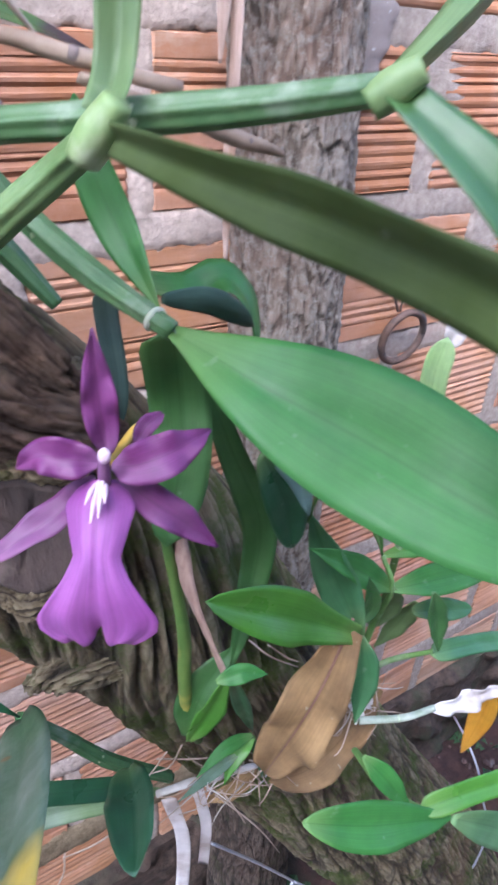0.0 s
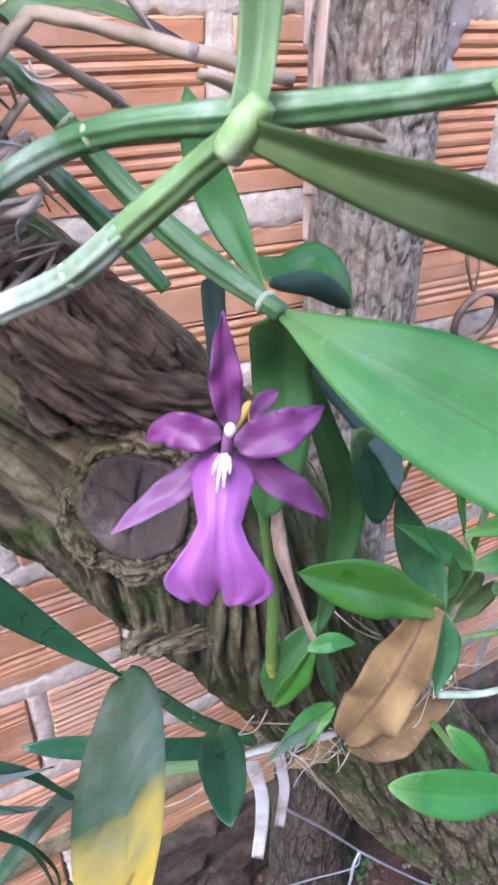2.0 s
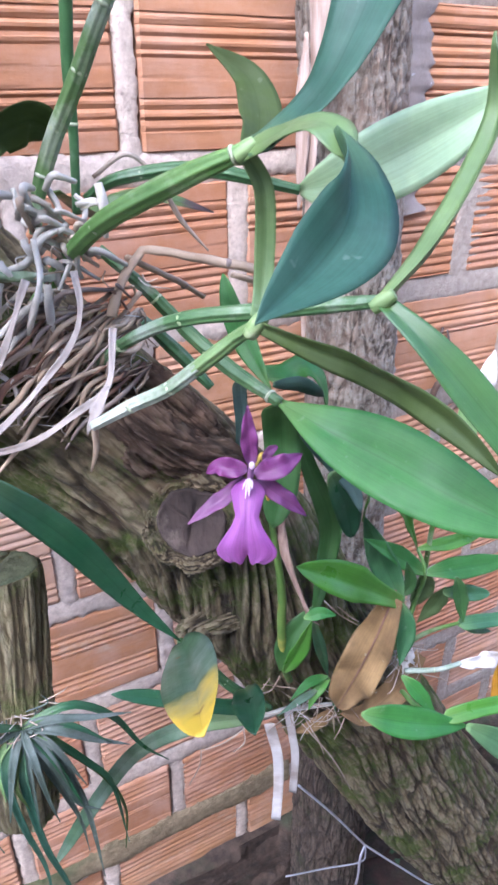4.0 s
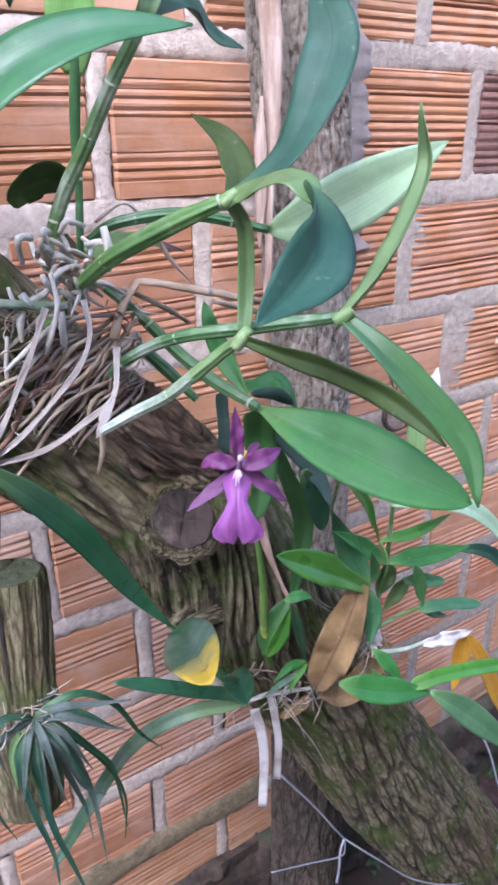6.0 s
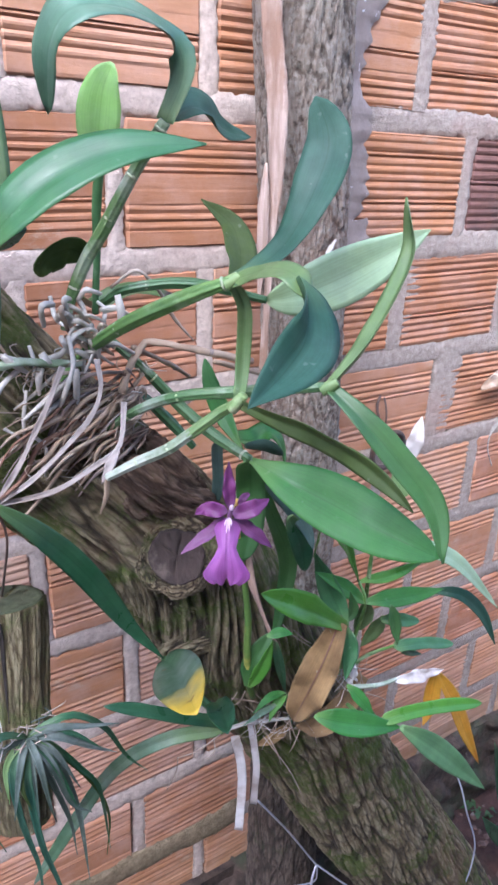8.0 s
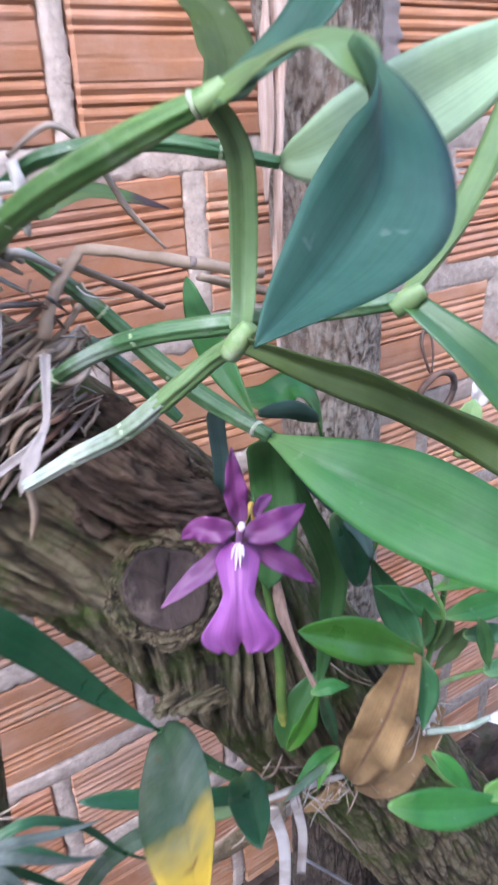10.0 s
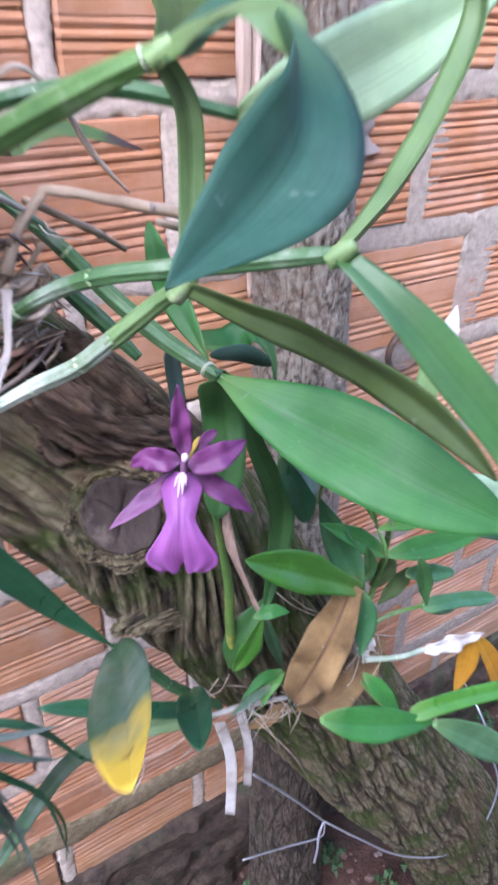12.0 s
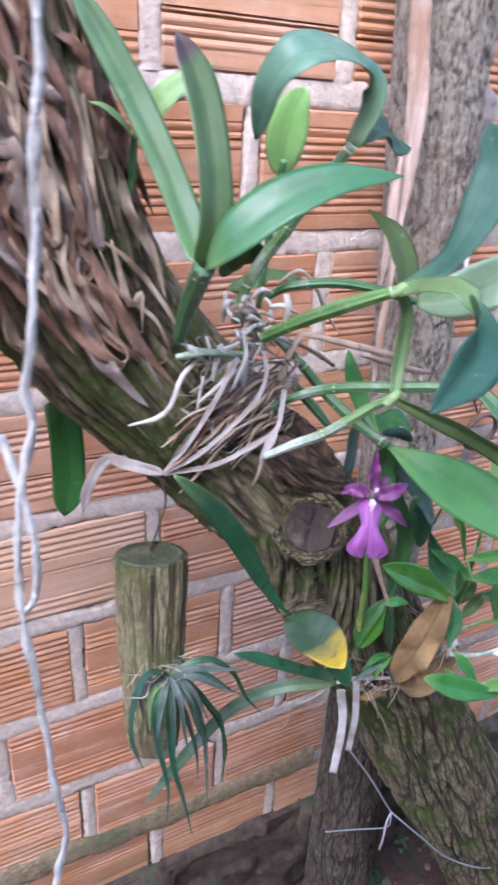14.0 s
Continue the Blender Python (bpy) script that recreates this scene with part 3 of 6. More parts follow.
def brick_mesh(kind, length, seed, mat):
    """A hollow clay block's face: fine ribs and a few deep grooves pressed along it; origin at the middle of the face."""
    rng = random.Random(seed)
    h = BRICK_H / 2
    prof, z = [(0.003, -h)], -h + 0.002
    units = {0: "rrrrrrSrrrrr", 1: "FrrrSFFrrrF", 2: "rrrFFSFrrrr", 3: "rrrrSrrrrrSrr"}[kind]
    size = {"F": 0.0160, "r": 0.0098, "S": 0.0072}
    stretch = (2 * h - 0.004) / sum(size[c] for c in units)
    for c in units:
        w = size[c] * stretch
        d = {"F": 0.0005, "r": 0.0018, "S": 0.0036}[c] * rng.uniform(0.6, 1.3)
        flat = {"F": 0.78, "r": 0.34, "S": 0.25}[c] * rng.uniform(0.85, 1.1)
        prof += [(d, z + w * 0.04), (d * 0.25, z + w * (0.5 - flat * 0.62)), (0.0, z + w * (0.5 - flat * 0.4)), (0.0, z + w * (0.5 + flat * 0.4)), (d * 0.3, z + w * (0.5 + flat * 0.62)), (d, z + w * 0.96)]
        z += w
    prof.append((0.0, z))
    prof.append((0.003, h))
    prof = [(y + rng.uniform(-0.00015, 0.00015), q) for y, q in prof]
    steps = len(prof) - 1
    xs = [-length / 2, -length / 2 + 0.003, -length / 3, -length / 6, 0.0, length / 6, length / 3, length / 2 - 0.003, length / 2]
    bm = bmesh.new()
    cols = []
    for k, x in enumerate(xs):
        inset = 0.003 if k in (0, len(xs) - 1) else 0.0
        cols.append([bm.verts.new((x, y + inset + rng.uniform(-0.0002, 0.0002), z + rng.uniform(-0.0001, 0.0001))) for y, z in prof])
    for a, b in zip(cols, cols[1:]):
        for i in range(steps):
            bm.faces.new((a[i], b[i], b[i + 1], a[i + 1]))
    back = [bm.verts.new((x, 0.085, z)) for x, z in ((-length / 2, -h), (length / 2, -h), (length / 2, h), (-length / 2, h))]
    bm.faces.new(back)
    bm.faces.new([*cols[0], back[3], back[0]])
    bm.faces.new([*cols[-1][::-1], back[1], back[2]])
    bm.faces.new([*(c[0] for c in cols[::-1]), back[0], back[1]])
    bm.faces.new([*(c[-1] for c in cols), back[2], back[3]])
    bmesh.ops.recalc_face_normals(bm, faces=bm.faces)
    me = bpy.data.meshes.new("brick")
    bm.to_mesh(me)
    bm.free()
    me.materials.append(mat)
    return me


def box(lo, hi, bevel=0.0):
    bm = bmesh.new()
    bmesh.ops.create_cube(bm, size=1)
    for v in bm.verts:
        v.co = [(a + b) / 2 + (b - a) * q for a, b, q in zip(lo, hi, v.co)]
    if bevel:
        bmesh.ops.bevel(bm, geom=bm.edges, offset=bevel, segments=2, affect="EDGES")
    return bm


COURSES = range(-1, 13)


def joints(k):
    """The upright joints of course k (0: the lowest that shows whole), as x; the post splits the wall into two runs."""
    left = 0.250 if k % 2 == 0 else 0.138
    right = 0.768 if k % 2 == 0 else 0.664
    xs = [left - 0.219 * i for i in range(-1 if left < 0.2 else 0, 6)] + [0.469]
    xs += [right + 0.219 * i for i in range(0, 8)]
    return sorted(xs)


def mortar_strip(bm, a, b, half, seed, proud=0.0):
    """An uneven ridge of mortar between two points of the wall's face, squeezed out over the edges of the bricks."""
    a, b = Vector(a), Vector(b)
    n = max(4, int((b - a).length / 0.0032))
    d = (b - a).normalized()
    s = Vector((-d.z, 0, d.x))
    rows = []
    for i in range(n + 1):
        p = a.lerp(b, i / n)
        row = []
        w0 = half * (1.0 + 0.42 * noise.noise(Vector((p.x * 17, seed, p.z * 17))) + 0.20 * noise.noise(Vector((p.x * 70, seed, p.z * 70))) + (0.08 if proud else 0.26) * noise.noise(Vector((p.x * 150, seed, p.z * 150))))
        w1 = half * (1.0 + 0.42 * noise.noise(Vector((p.x * 17, seed + 9, p.z * 17))) + 0.20 * noise.noise(Vector((p.x * 70, seed + 9, p.z * 70))) + (0.08 if proud else 0.26) * noise.noise(Vector((p.x * 150, seed + 9, p.z * 150))))
        for k, out in ((-1.25, 0.0055), (-1.0, 0.0012), (-0.5, 0.0004), (0, 0.0), (0.5, 0.0004), (1.0, 0.0012), (1.25, 0.0055)):
            w = w0 if k < 0 else w1
            y = WALL_Y + 0.0006 - proud + out + 0.0013 * noise.noise(Vector((p.x * 38 + k, seed * 2, p.z * 38 + k))) + 0.0011 * noise.noise(Vector((p.x * 150 + k * 3, seed * 5, p.z * 150)))
            row.append(bm.verts.new((p.x + s.x * k * w, y, p.z + s.z * k * w)))
        rows.append(row)
    for r0, r1 in zip(rows, rows[1:]):
        for j in range(6):
            bm.faces.new((r0[j], r0[j + 1], r1[j + 1], r1[j]))


wall = tagged(mesh_ob("wall_north", box((-1.4, WALL_Y + 0.010, 0.15), (2.6, WALL_Y + 0.115, 2.45)), MORTAR, smooth=False), "garden wall of bare ribbed clay blocks in rough grey mortar", "wall", kind="structure")
bm, pink, wet = bmesh.new(), bmesh.new(), bmesh.new()
for k in COURSES:
    z = BED0 + COURSE * k
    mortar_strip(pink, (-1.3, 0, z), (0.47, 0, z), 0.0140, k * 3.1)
    mortar_strip(bm, (0.47, 0, z), (2.45, 0, z), 0.0165, k * 3.1)
    for x in joints(k):
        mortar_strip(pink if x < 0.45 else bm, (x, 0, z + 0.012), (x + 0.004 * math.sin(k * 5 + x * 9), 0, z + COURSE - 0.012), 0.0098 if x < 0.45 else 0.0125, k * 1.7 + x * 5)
mortar_strip(bm, (0.800, 0, 1.05), (0.775, 0, 0.87), 0.026, 3.3)
mortar_strip(bm, (0.682, 0, 1.17), (0.672, 0, 1.02), 0.024, 5.9)
mortar_strip(wet, (0.500, 0, 1.75), (0.515, 0, 1.20), 0.050, 2.2, 0.0085)
mortar_strip(wet, (0.535, 0, 1.22), (0.545, 0, 1.12), 0.046, 8.2, 0.0090)
mortar_strip(wet, (0.535, 0, 1.12), (0.545, 0, 0.90), 0.024, 4.2, 0.0085)
stain = bmesh.new()
mortar_strip(stain, (-0.60, 0, 0.268), (0.44, 0, 0.262), 0.021, 6.4, 0.0040)
for b, m, tag in ((stain, STAINED, "yellowish smear of stained mortar above the footing"), (pink, MORTAR_PINK, "pale mortar joints dusted with brick"), (bm, MORTAR, "squeezed-out grey mortar joints"), (wet, WET, "darker smeared mortar with white specks")):
    bmesh.ops.recalc_face_normals(b, faces=b.faces)
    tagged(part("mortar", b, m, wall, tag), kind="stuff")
foundation = tagged(mesh_ob("foundation", box((-1.4, WALL_Y - 0.012, -0.3), (2.6, WALL_Y + 0.114, 0.150)), FOUND, smooth=False), "dark damp concrete footing under the wall", "foundation", kind="structure")
bm = bmesh.new()
rng = random.Random(5)
rows = []
for i in range(240):
    x = -0.6 + i * 0.009
    row = []
    for j in range(34):
        z = -0.14 + 0.295 * j / 33
        y = WALL_Y - 0.016 - 0.014 * noise.noise(Vector((x * 9, 1, z * 14))) - 0.007 * noise.noise(Vector((x * 35, 4, z * 45))) - (0.012 if noise.noise(Vector((x * 12, 8, z * 16))) > 0.12 else 0.0) + (0.02 if j == 33 else 0)
        row.append(bm.verts.new((x, y, z)))
    rows.append(row)
for a, b in zip(rows, rows[1:]):
    for j in range(33):
        bm.faces.new((a[j], b[j], b[j + 1], a[j + 1]))
part("render_coat", bm, FOUND, foundation, "flaking blackened render")

# Added out of view: cuts the low sky light so the bottom darkens.
tagged(mesh_ob("wall_unseen", box((-3.0, -1.25, -0.3), (4.0, -1.1, 2.9)), MORTAR, smooth=False), "plain grey rendered wall across the yard", "wall", kind="structure")

# ---- ground ----
def ground_z(x, y):
    near = max(0.0, 1 - math.hypot(x - 0.4, y - 0.3) / 3)
    return -0.095 + near * (0.02 * noise.noise(Vector((x * 5, y * 5, 0))) + 0.009 * noise.noise(Vector((x * 22, y * 22, 3))) + 0.004 * noise.noise(Vector((x * 70, y * 70, 5))))


bm = bmesh.new()
gx = [-4000, -400, -60, -12, -4] + [-1.6 + 0.022 * i for i in range(190)] + [4, 12, 60, 400, 4000]
gy = [-4000, -400, -60, -12, -4, -2] + [-0.9 + 0.06 * i for i in range(15)] + [0.03 + 0.014 * i for i in range(44)] + [1.2, 4, 12, 60, 400, 4000]
grid = [[bm.verts.new((x, y, ground_z(x, y))) for y in gy] for x in gx]
for a, b in zip(grid, grid[1:]):
    for j in range(len(gy) - 1):
        bm.faces.new((a[j], b[j], b[j + 1], a[j + 1]))
tagged(mesh_ob("ground", bm, SOIL), "bare reddish garden soil with crumbs and litter", "soil", kind="structure")

# ---- trees ----
post = thing("tree", (0.47, 0.555, -0.1), "upright grey-brown trunk with flaking bark against the wall", "tree")
barked("trunk", [(0.399, 0.545, 1.95, 0.050), (0.408, 0.545, 1.62, 0.050), (0.422, 0.545, 1.39, 0.049), (0.447, 0.545, 1.03, 0.047), (0.460, 0.545, 0.68, 0.049)], 560, 190, 0.0030, POST, post, coarse=80, cross=1.1, fibre=0.6, long=0.36, seed=3, knobs=0.03)
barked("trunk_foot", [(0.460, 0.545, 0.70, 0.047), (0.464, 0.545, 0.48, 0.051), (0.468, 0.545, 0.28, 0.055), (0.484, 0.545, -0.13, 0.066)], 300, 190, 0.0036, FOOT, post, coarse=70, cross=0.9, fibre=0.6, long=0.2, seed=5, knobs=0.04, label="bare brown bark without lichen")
part("peeled_strip", tube([(0.3435, 0.5000, 1.4914), (0.3520, 0.4990, 1.4019), (0.3587, 0.4950, 1.3385), (0.3624, 0.4960, 1.2798), (0.3605, 0.4980, 1.2219), (0.3606, 0.5000, 1.1479), (0.3609, 0.5010, 1.0739), (0.3616, 0.5030, 1.1341), (0.3602, 0.5020, 1.0866), (0.3631, 0.5050, 1.0411)], [0.0100, 0.0108, 0.0108, 0.0080, 0.0050, 0.0040, 0.0034, 0.0036, 0.0036, 0.0015], 140, 14, 0.38, 0.14, seed=5), PEEL, post, "pale peeled strip of inner bark")
part("peeled_strip", tube([(0.3520, 0.4990, 1.2896), (0.3507, 0.4990, 1.2486), (0.3518, 0.5000, 1.2000), (0.3514, 0.5020, 1.1599)], [0.0015, 0.006, 0.005, 0.001], 40, 10, 0.4, 0.2, seed=8), PEEL, post, "pale peeled strip of inner bark")
settle(post)

tree = thing("leaning_tree", (0.80, 0.37, -0.1), "leaning tree with deeply furrowed mossy brown bark", "tree")
AXIS = [(-0.115, 0.385, 1.62, 0.070), (-0.075, 0.385, 1.42, 0.070), (-0.036, 0.385, 1.288, 0.067), (0.010, 0.385, 1.190, 0.062), (0.094, 0.378, 1.091, 0.059), (0.185, 0.374, 0.988, 0.065), (0.262, 0.372, 0.868, 0.067), (0.352, 0.372, 0.710, 0.069), (0.472, 0.374, 0.500, 0.078), (0.645, 0.376, 0.215, 0.088), (0.81, 0.38, -0.13, 0.104)]
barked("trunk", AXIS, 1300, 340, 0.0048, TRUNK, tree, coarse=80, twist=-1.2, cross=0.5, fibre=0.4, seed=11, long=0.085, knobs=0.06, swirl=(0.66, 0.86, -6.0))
# cut stub
K, KN = Vector((0.1555, 0.3010, 1.0259)), Vector((-0.50, -0.80, 0.30)).normalized()
q = KN.to_track_quat("Z", "Y").to_matrix()
bm = bmesh.new()
rings = []
for rad, up in ((0.026, -0.022), (0.0225, -0.006), (0.0212, 0.0), (0.0198, 0.0010), (0.0188, 0.0006), (0.0176, 0.0), (0.012, 0.0), (0.008, -0.0003), (0.004, 0.0), (0.0012, 0.0)):
    ring = []
    for i in range(72):
        a = 2 * math.pi * i / 72
        ca, sa = math.cos(a), math.sin(a)
        wob = 1 + 0.10 * noise.noise(Vector((ca * 1.6, sa * 1.6, 1.5))) + 0.05 * noise.noise(Vector((ca * 7, sa * 7, rad * 300)))
        split = -0.003 * (rad < 0.0165) * max(math.exp(-(((a - b + math.pi) % (2 * math.pi) - math.pi) * rad / 0.0009) ** 2) for b in (1.35, 2.5, 4.6))
        ring.append(bm.verts.new(K + q @ Vector((rad * ca * wob, rad * 0.98 * sa * wob, up + split + 0.0011 * noise.noise(Vector((ca * rad * 300, sa * rad * 300, 2)))))))
    rings.append(ring)
for a, b in zip(rings, rings[1:]):
    for j in range(72):
        bm.faces.new((a[j], a[(j + 1) % 72], b[(j + 1) % 72], b[j]))
bm.faces.new(rings[-1])
part("knot", bm, KNOTM, tree, "dark cut branch stub")
def callus(a, r, up):
    return tuple(K + q @ Vector((r * math.cos(a), 0.99 * r * math.sin(a), up)))


barked("callus", [(*callus(2 * math.pi * i / 20, 0.0262 + 0.0014 * math.sin(3.1 * i), -0.0036 - 0.0012 * math.cos(i * 2.3)), 0.0052 + 0.0010 * math.sin(i * 1.7)) for i in range(21)], 260, 48, 0.0022, TRUNK, tree, coarse=240, long=0.5, fibre=0.6, cross=0.8, seed=61, label="swollen bark healed round the stub")
# folds of bark above and below the stub
for f, (pts, r) in enumerate((
    ([(0.1230, 0.3360, 1.1031), (0.1307, 0.3280, 1.0935), (0.1508, 0.3180, 1.0713), (0.1843, 0.3220, 1.0495), (0.2120, 0.3360, 1.0277)], 0.0150),
    ([(0.1375, 0.3460, 1.1075), (0.1477, 0.3380, 1.1003), (0.1698, 0.3260, 1.0764), (0.2009, 0.3340, 1.0454)], 0.0135),
    ([(0.1666, 0.3620, 1.0838), (0.1771, 0.3520, 1.0685), (0.2085, 0.3500, 1.0339), (0.2320, 0.3600, 1.0033)], 0.0105),
    ([(0.1220, 0.3280, 1.0787), (0.1317, 0.3220, 1.0646), (0.1458, 0.3260, 1.0496)], 0.0100),
    ([(0.1555, 0.3360, 0.9121), (0.1749, 0.3260, 0.9226), (0.2067, 0.3260, 0.9183), (0.2439, 0.3380, 0.9025)], 0.0095),
    ([(0.1601, 0.3280, 0.9781), (0.1759, 0.3220, 0.9646), (0.2050, 0.3280, 0.9557)], 0.0080))):
    k = len(pts)
    ax = [(*p, r * (0.25 if i in (0, k - 1) else 1.0)) for i, p in enumerate(pts)]
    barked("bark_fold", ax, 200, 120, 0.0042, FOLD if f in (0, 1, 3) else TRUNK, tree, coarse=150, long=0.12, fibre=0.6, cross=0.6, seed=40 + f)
settle(tree)
limb = thing("tree_limb", (-0.15, 0.33, 1.1), "dark out-of-the-way limb with rough bark", "tree")
barked("limb", [(-0.20, 0.30, 1.75, 0.055), (-0.165, 0.30, 1.45, 0.052), (-0.158, 0.31, 1.25, 0.048), (-0.160, 0.33, 1.12, 0.040), (-0.165, 0.34, 1.07, 0.022)], 200, 110, 0.008, TRUNK, limb, coarse=40, seed=23)
settle(limb)


# ---- plant builders ----
def cane(root, pts, r, mat, joints_at=(), grooves=7, mat_node=NODEM, name="cane", label=""):
    ob = part(name, tube(pts, r, 40, 35, 0.85, 0.05, seed=len(root.children), grooves=grooves, groove_depth=0.17), mat, root, label)
    s = spline(pts, 101)
    rr = r if isinstance(r, (int, float)) else sum(r) / len(r)
    for k in joints_at:
        i = min(99, max(1, int(k * 100)))
        d = s[i + 1] - s[i - 1]
        d /= np.linalg.norm(d)
        part("node", tube([s[i] - d * 0.0007, s[i], s[i] + d * 0.0009], [rr * 0.98, rr * 1.05, rr * 0.96], 5, 14, 0.88), mat_node, ob, "pale papery ring")
    return ob


def add_leaf(root, pts, width, mat, label="", **kw):
    return part("leaf", leaf(pts, width, **kw), mat, root, label)



# ---- large orchid ----
orchid = thing("orchid_plant", (0.10, 0.33, 1.12), "large orchid with long strap leaves tied on the leaning tree", "orchid")
A2 = (0.160, 0.2415, 1.2338)
N2 = (0.2085, 0.2090, 1.1755)
N3 = (0.1612, 0.2330, 1.1655)
D2 = (0.1949, 0.2680, 1.1082)
cane(orchid, [(0.0821, 0.3350, 1.1485), (0.1032, 0.3220, 1.1786), (0.1139, 0.2860, 1.2034), (0.1396, 0.2600, 1.2221), A2], [0.0035, 0.0045, 0.0053, 0.0058, 0.0040], CANE, (0.3, 0.52, 0.97), label="fluted bright green cane")
cane(orchid, [(0.1154, 0.3220, 1.1241), (0.1228, 0.3047, 1.1401), (0.1345, 0.2867, 1.1529), (0.1484, 0.2680, 1.1614), (0.1699, 0.2507, 1.1653), (0.1930, 0.2307, 1.1700), N2], [0.0030, 0.0034, 0.0040, 0.0043, 0.0045, 0.0043, 0.0034], CANES, (0.16, 0.42, 0.68), label="dark green fluted cane")
cane(orchid, [(0.1000, 0.2860, 1.1090), (0.1169, 0.2755, 1.1205), (0.1320, 0.2650, 1.1300), (0.1437, 0.2550, 1.1425)], [0.0030, 0.0040, 0.0043, 0.0043], CANEW, (0.35, 0.7), label="whitish scaly cane")
cane(orchid, [(0.1420, 0.2565, 1.1405), (0.1500, 0.2490, 1.1500), (0.1570, 0.2435, 1.1575), N3], [0.0043, 0.0043, 0.0040, 0.0036], CANEP, (), label="green top of the scaly cane")
cane(orchid, [(0.1253, 0.3450, 1.2051), (0.1408, 0.3350, 1.2150), (0.1755, 0.3150, 1.2190), (0.2170, 0.2900, 1.2098)], [0.003, 0.004, 0.0045, 0.003], CANED, (0.3, 0.8), label="thin dark cane")
cane(orchid, [(0.1290, 0.3450, 1.1800), (0.1497, 0.3350, 1.1585), (0.1691, 0.3200, 1.1336), (0.1823, 0.2980, 1.1185), D2], [0.0035, 0.0042, 0.0050, 0.0052, 0.0036], CANES, (0.3, 0.6, 0.95), label="fluted green cane")
cane(orchid, [(0.1504, 0.3450, 1.1382), (0.1686, 0.3350, 1.1169), (0.1810, 0.3220, 1.0995)], [0.004, 0.005, 0.003], CANED)
cane(orchid, [(0.0956, 0.3350, 1.1922), (0.0989, 0.3320, 1.2105), (0.1067, 0.3250, 1.2336), (0.1150, 0.3100, 1.2561), (0.1249, 0.2920, 1.2849), (0.1372, 0.2750, 1.3127)], [0.0030, 0.0036, 0.0042, 0.0042, 0.0038, 0.0034], CANEB, (0.20, 0.36, 0.56, 0.76, 0.97), label="upright jointed green cane")
cane(orchid, [(0.1196, 0.3450, 1.1982), (0.1214, 0.3420, 1.2346), (0.1205, 0.3350, 1.2688), (0.1208, 0.3250, 1.3000)], [0.0022, 0.0024, 0.003, 0.003], CANED, (0.4,), grooves=0)
cane(orchid, [(0.0466, 0.3180, 1.1903), (0.0420, 0.2900, 1.2208), (0.0327, 0.2480, 1.2528)], [0.0042, 0.006, 0.0062], CANED, (0.9,), label="stout dark green cane")

add_leaf(orchid, [A2, (0.1762, 0.2580, 1.2411), (0.1864, 0.2850, 1.2581), (0.1729, 0.3000, 1.2722)], 0.020, LEAF_OLIVE, face=Vector((-0.2, -0.9, 0.35)))
add_leaf(orchid, [A2, (0.1724, 0.2380, 1.2404), (0.1897, 0.2320, 1.2559), (0.2060, 0.2320, 1.2829), (0.2195, 0.2400, 1.3073), (0.2158, 0.2500, 1.3288)], 0.0275, LEAF_TEAL, "dark blue-green upright leaf", shape="spoon", turns=[(-0.2, -0.3, 0.9), (-0.6, -0.3, 0.6), (-0.7, -0.6, 0.3), (-0.6, -0.75, 0.2)], fold=0.1, n=28)
add_leaf(orchid, [A2, (0.1650, 0.2300, 1.2396), (0.1662, 0.2100, 1.2456), (0.1666, 0.1920, 1.2450), (0.1658, 0.1820, 1.2354)], 0.021, LEAF_SOFT, "pale clasping base of a leaf", shape="spoon", turns=[(-0.3, -0.6, 0.7), (-0.2, -0.75, 0.6), (0.1, -0.75, 0.6)], fold=-0.1)
add_leaf(orchid, [(0.1657, 0.1880, 1.2444), (0.1660, 0.1790, 1.2319), (0.1595, 0.1700, 1.2185), (0.1410, 0.1600, 1.2075), (0.1140, 0.1490, 1.1975)], 0.031, LEAF_TEAL, "broad hanging blue-green leaf", shape="lance", turns=[(0.6, -0.6, 0.4), (0.25, -0.85, 0.4), (-0.3, -0.85, 0.45), (-0.5, -0.7, 0.55)], fold=0.5, n=30)
add_leaf(orchid, [A2, (0.1700, 0.2440, 1.2200), (0.1726, 0.2460, 1.2029), (0.1696, 0.2430, 1.1771), (0.1622, 0.2340, 1.1680)], 0.0090, LEAF_SOFT, "narrow pale leaf between two joints", face=Vector((-0.5, -0.8, 0.2)), shape="band", fold=0.5)
for at, to in ((N3, (0.1637, 0.2300, 1.1710)), (N2, (0.2120, 0.2060, 1.1790)), (A2, (0.1640, 0.2400, 1.2370))):
    a, b = Vector(at), Vector(to)
    part("joint", tube([tuple(a - (b - a) * 0.9), tuple(a), tuple(b)], [0.0036, 0.0040, 0.0028], 12, 14, 0.9, 0.12), LIMEM, orchid, "pale lime-green swollen joint")
add_leaf(orchid, [N2, (0.2393, 0.2180, 1.1912), (0.2686, 0.2280, 1.2154), (0.2932, 0.2400, 1.2451), (0.2856, 0.2430, 1.2769)], 0.0150, LEAF_SOFT, "narrow light green upright leaf", face=Vector((-0.85, 0.1, 0.5)), fold=0.6, shape="strip")
add_leaf(orchid, [N2, (0.2182, 0.1880, 1.1601), (0.2312, 0.1690, 1.1387), (0.2426, 0.1490, 1.1155), (0.2392, 0.1330, 1.0880)], 0.0175, LEAF_DEEP, "long leaf hanging forward", turns=[(-0.3, -0.5, 0.8), (-0.35, -0.75, 0.55), (-0.25, -0.9, 0.35)], shape="strip", fold=0.30)
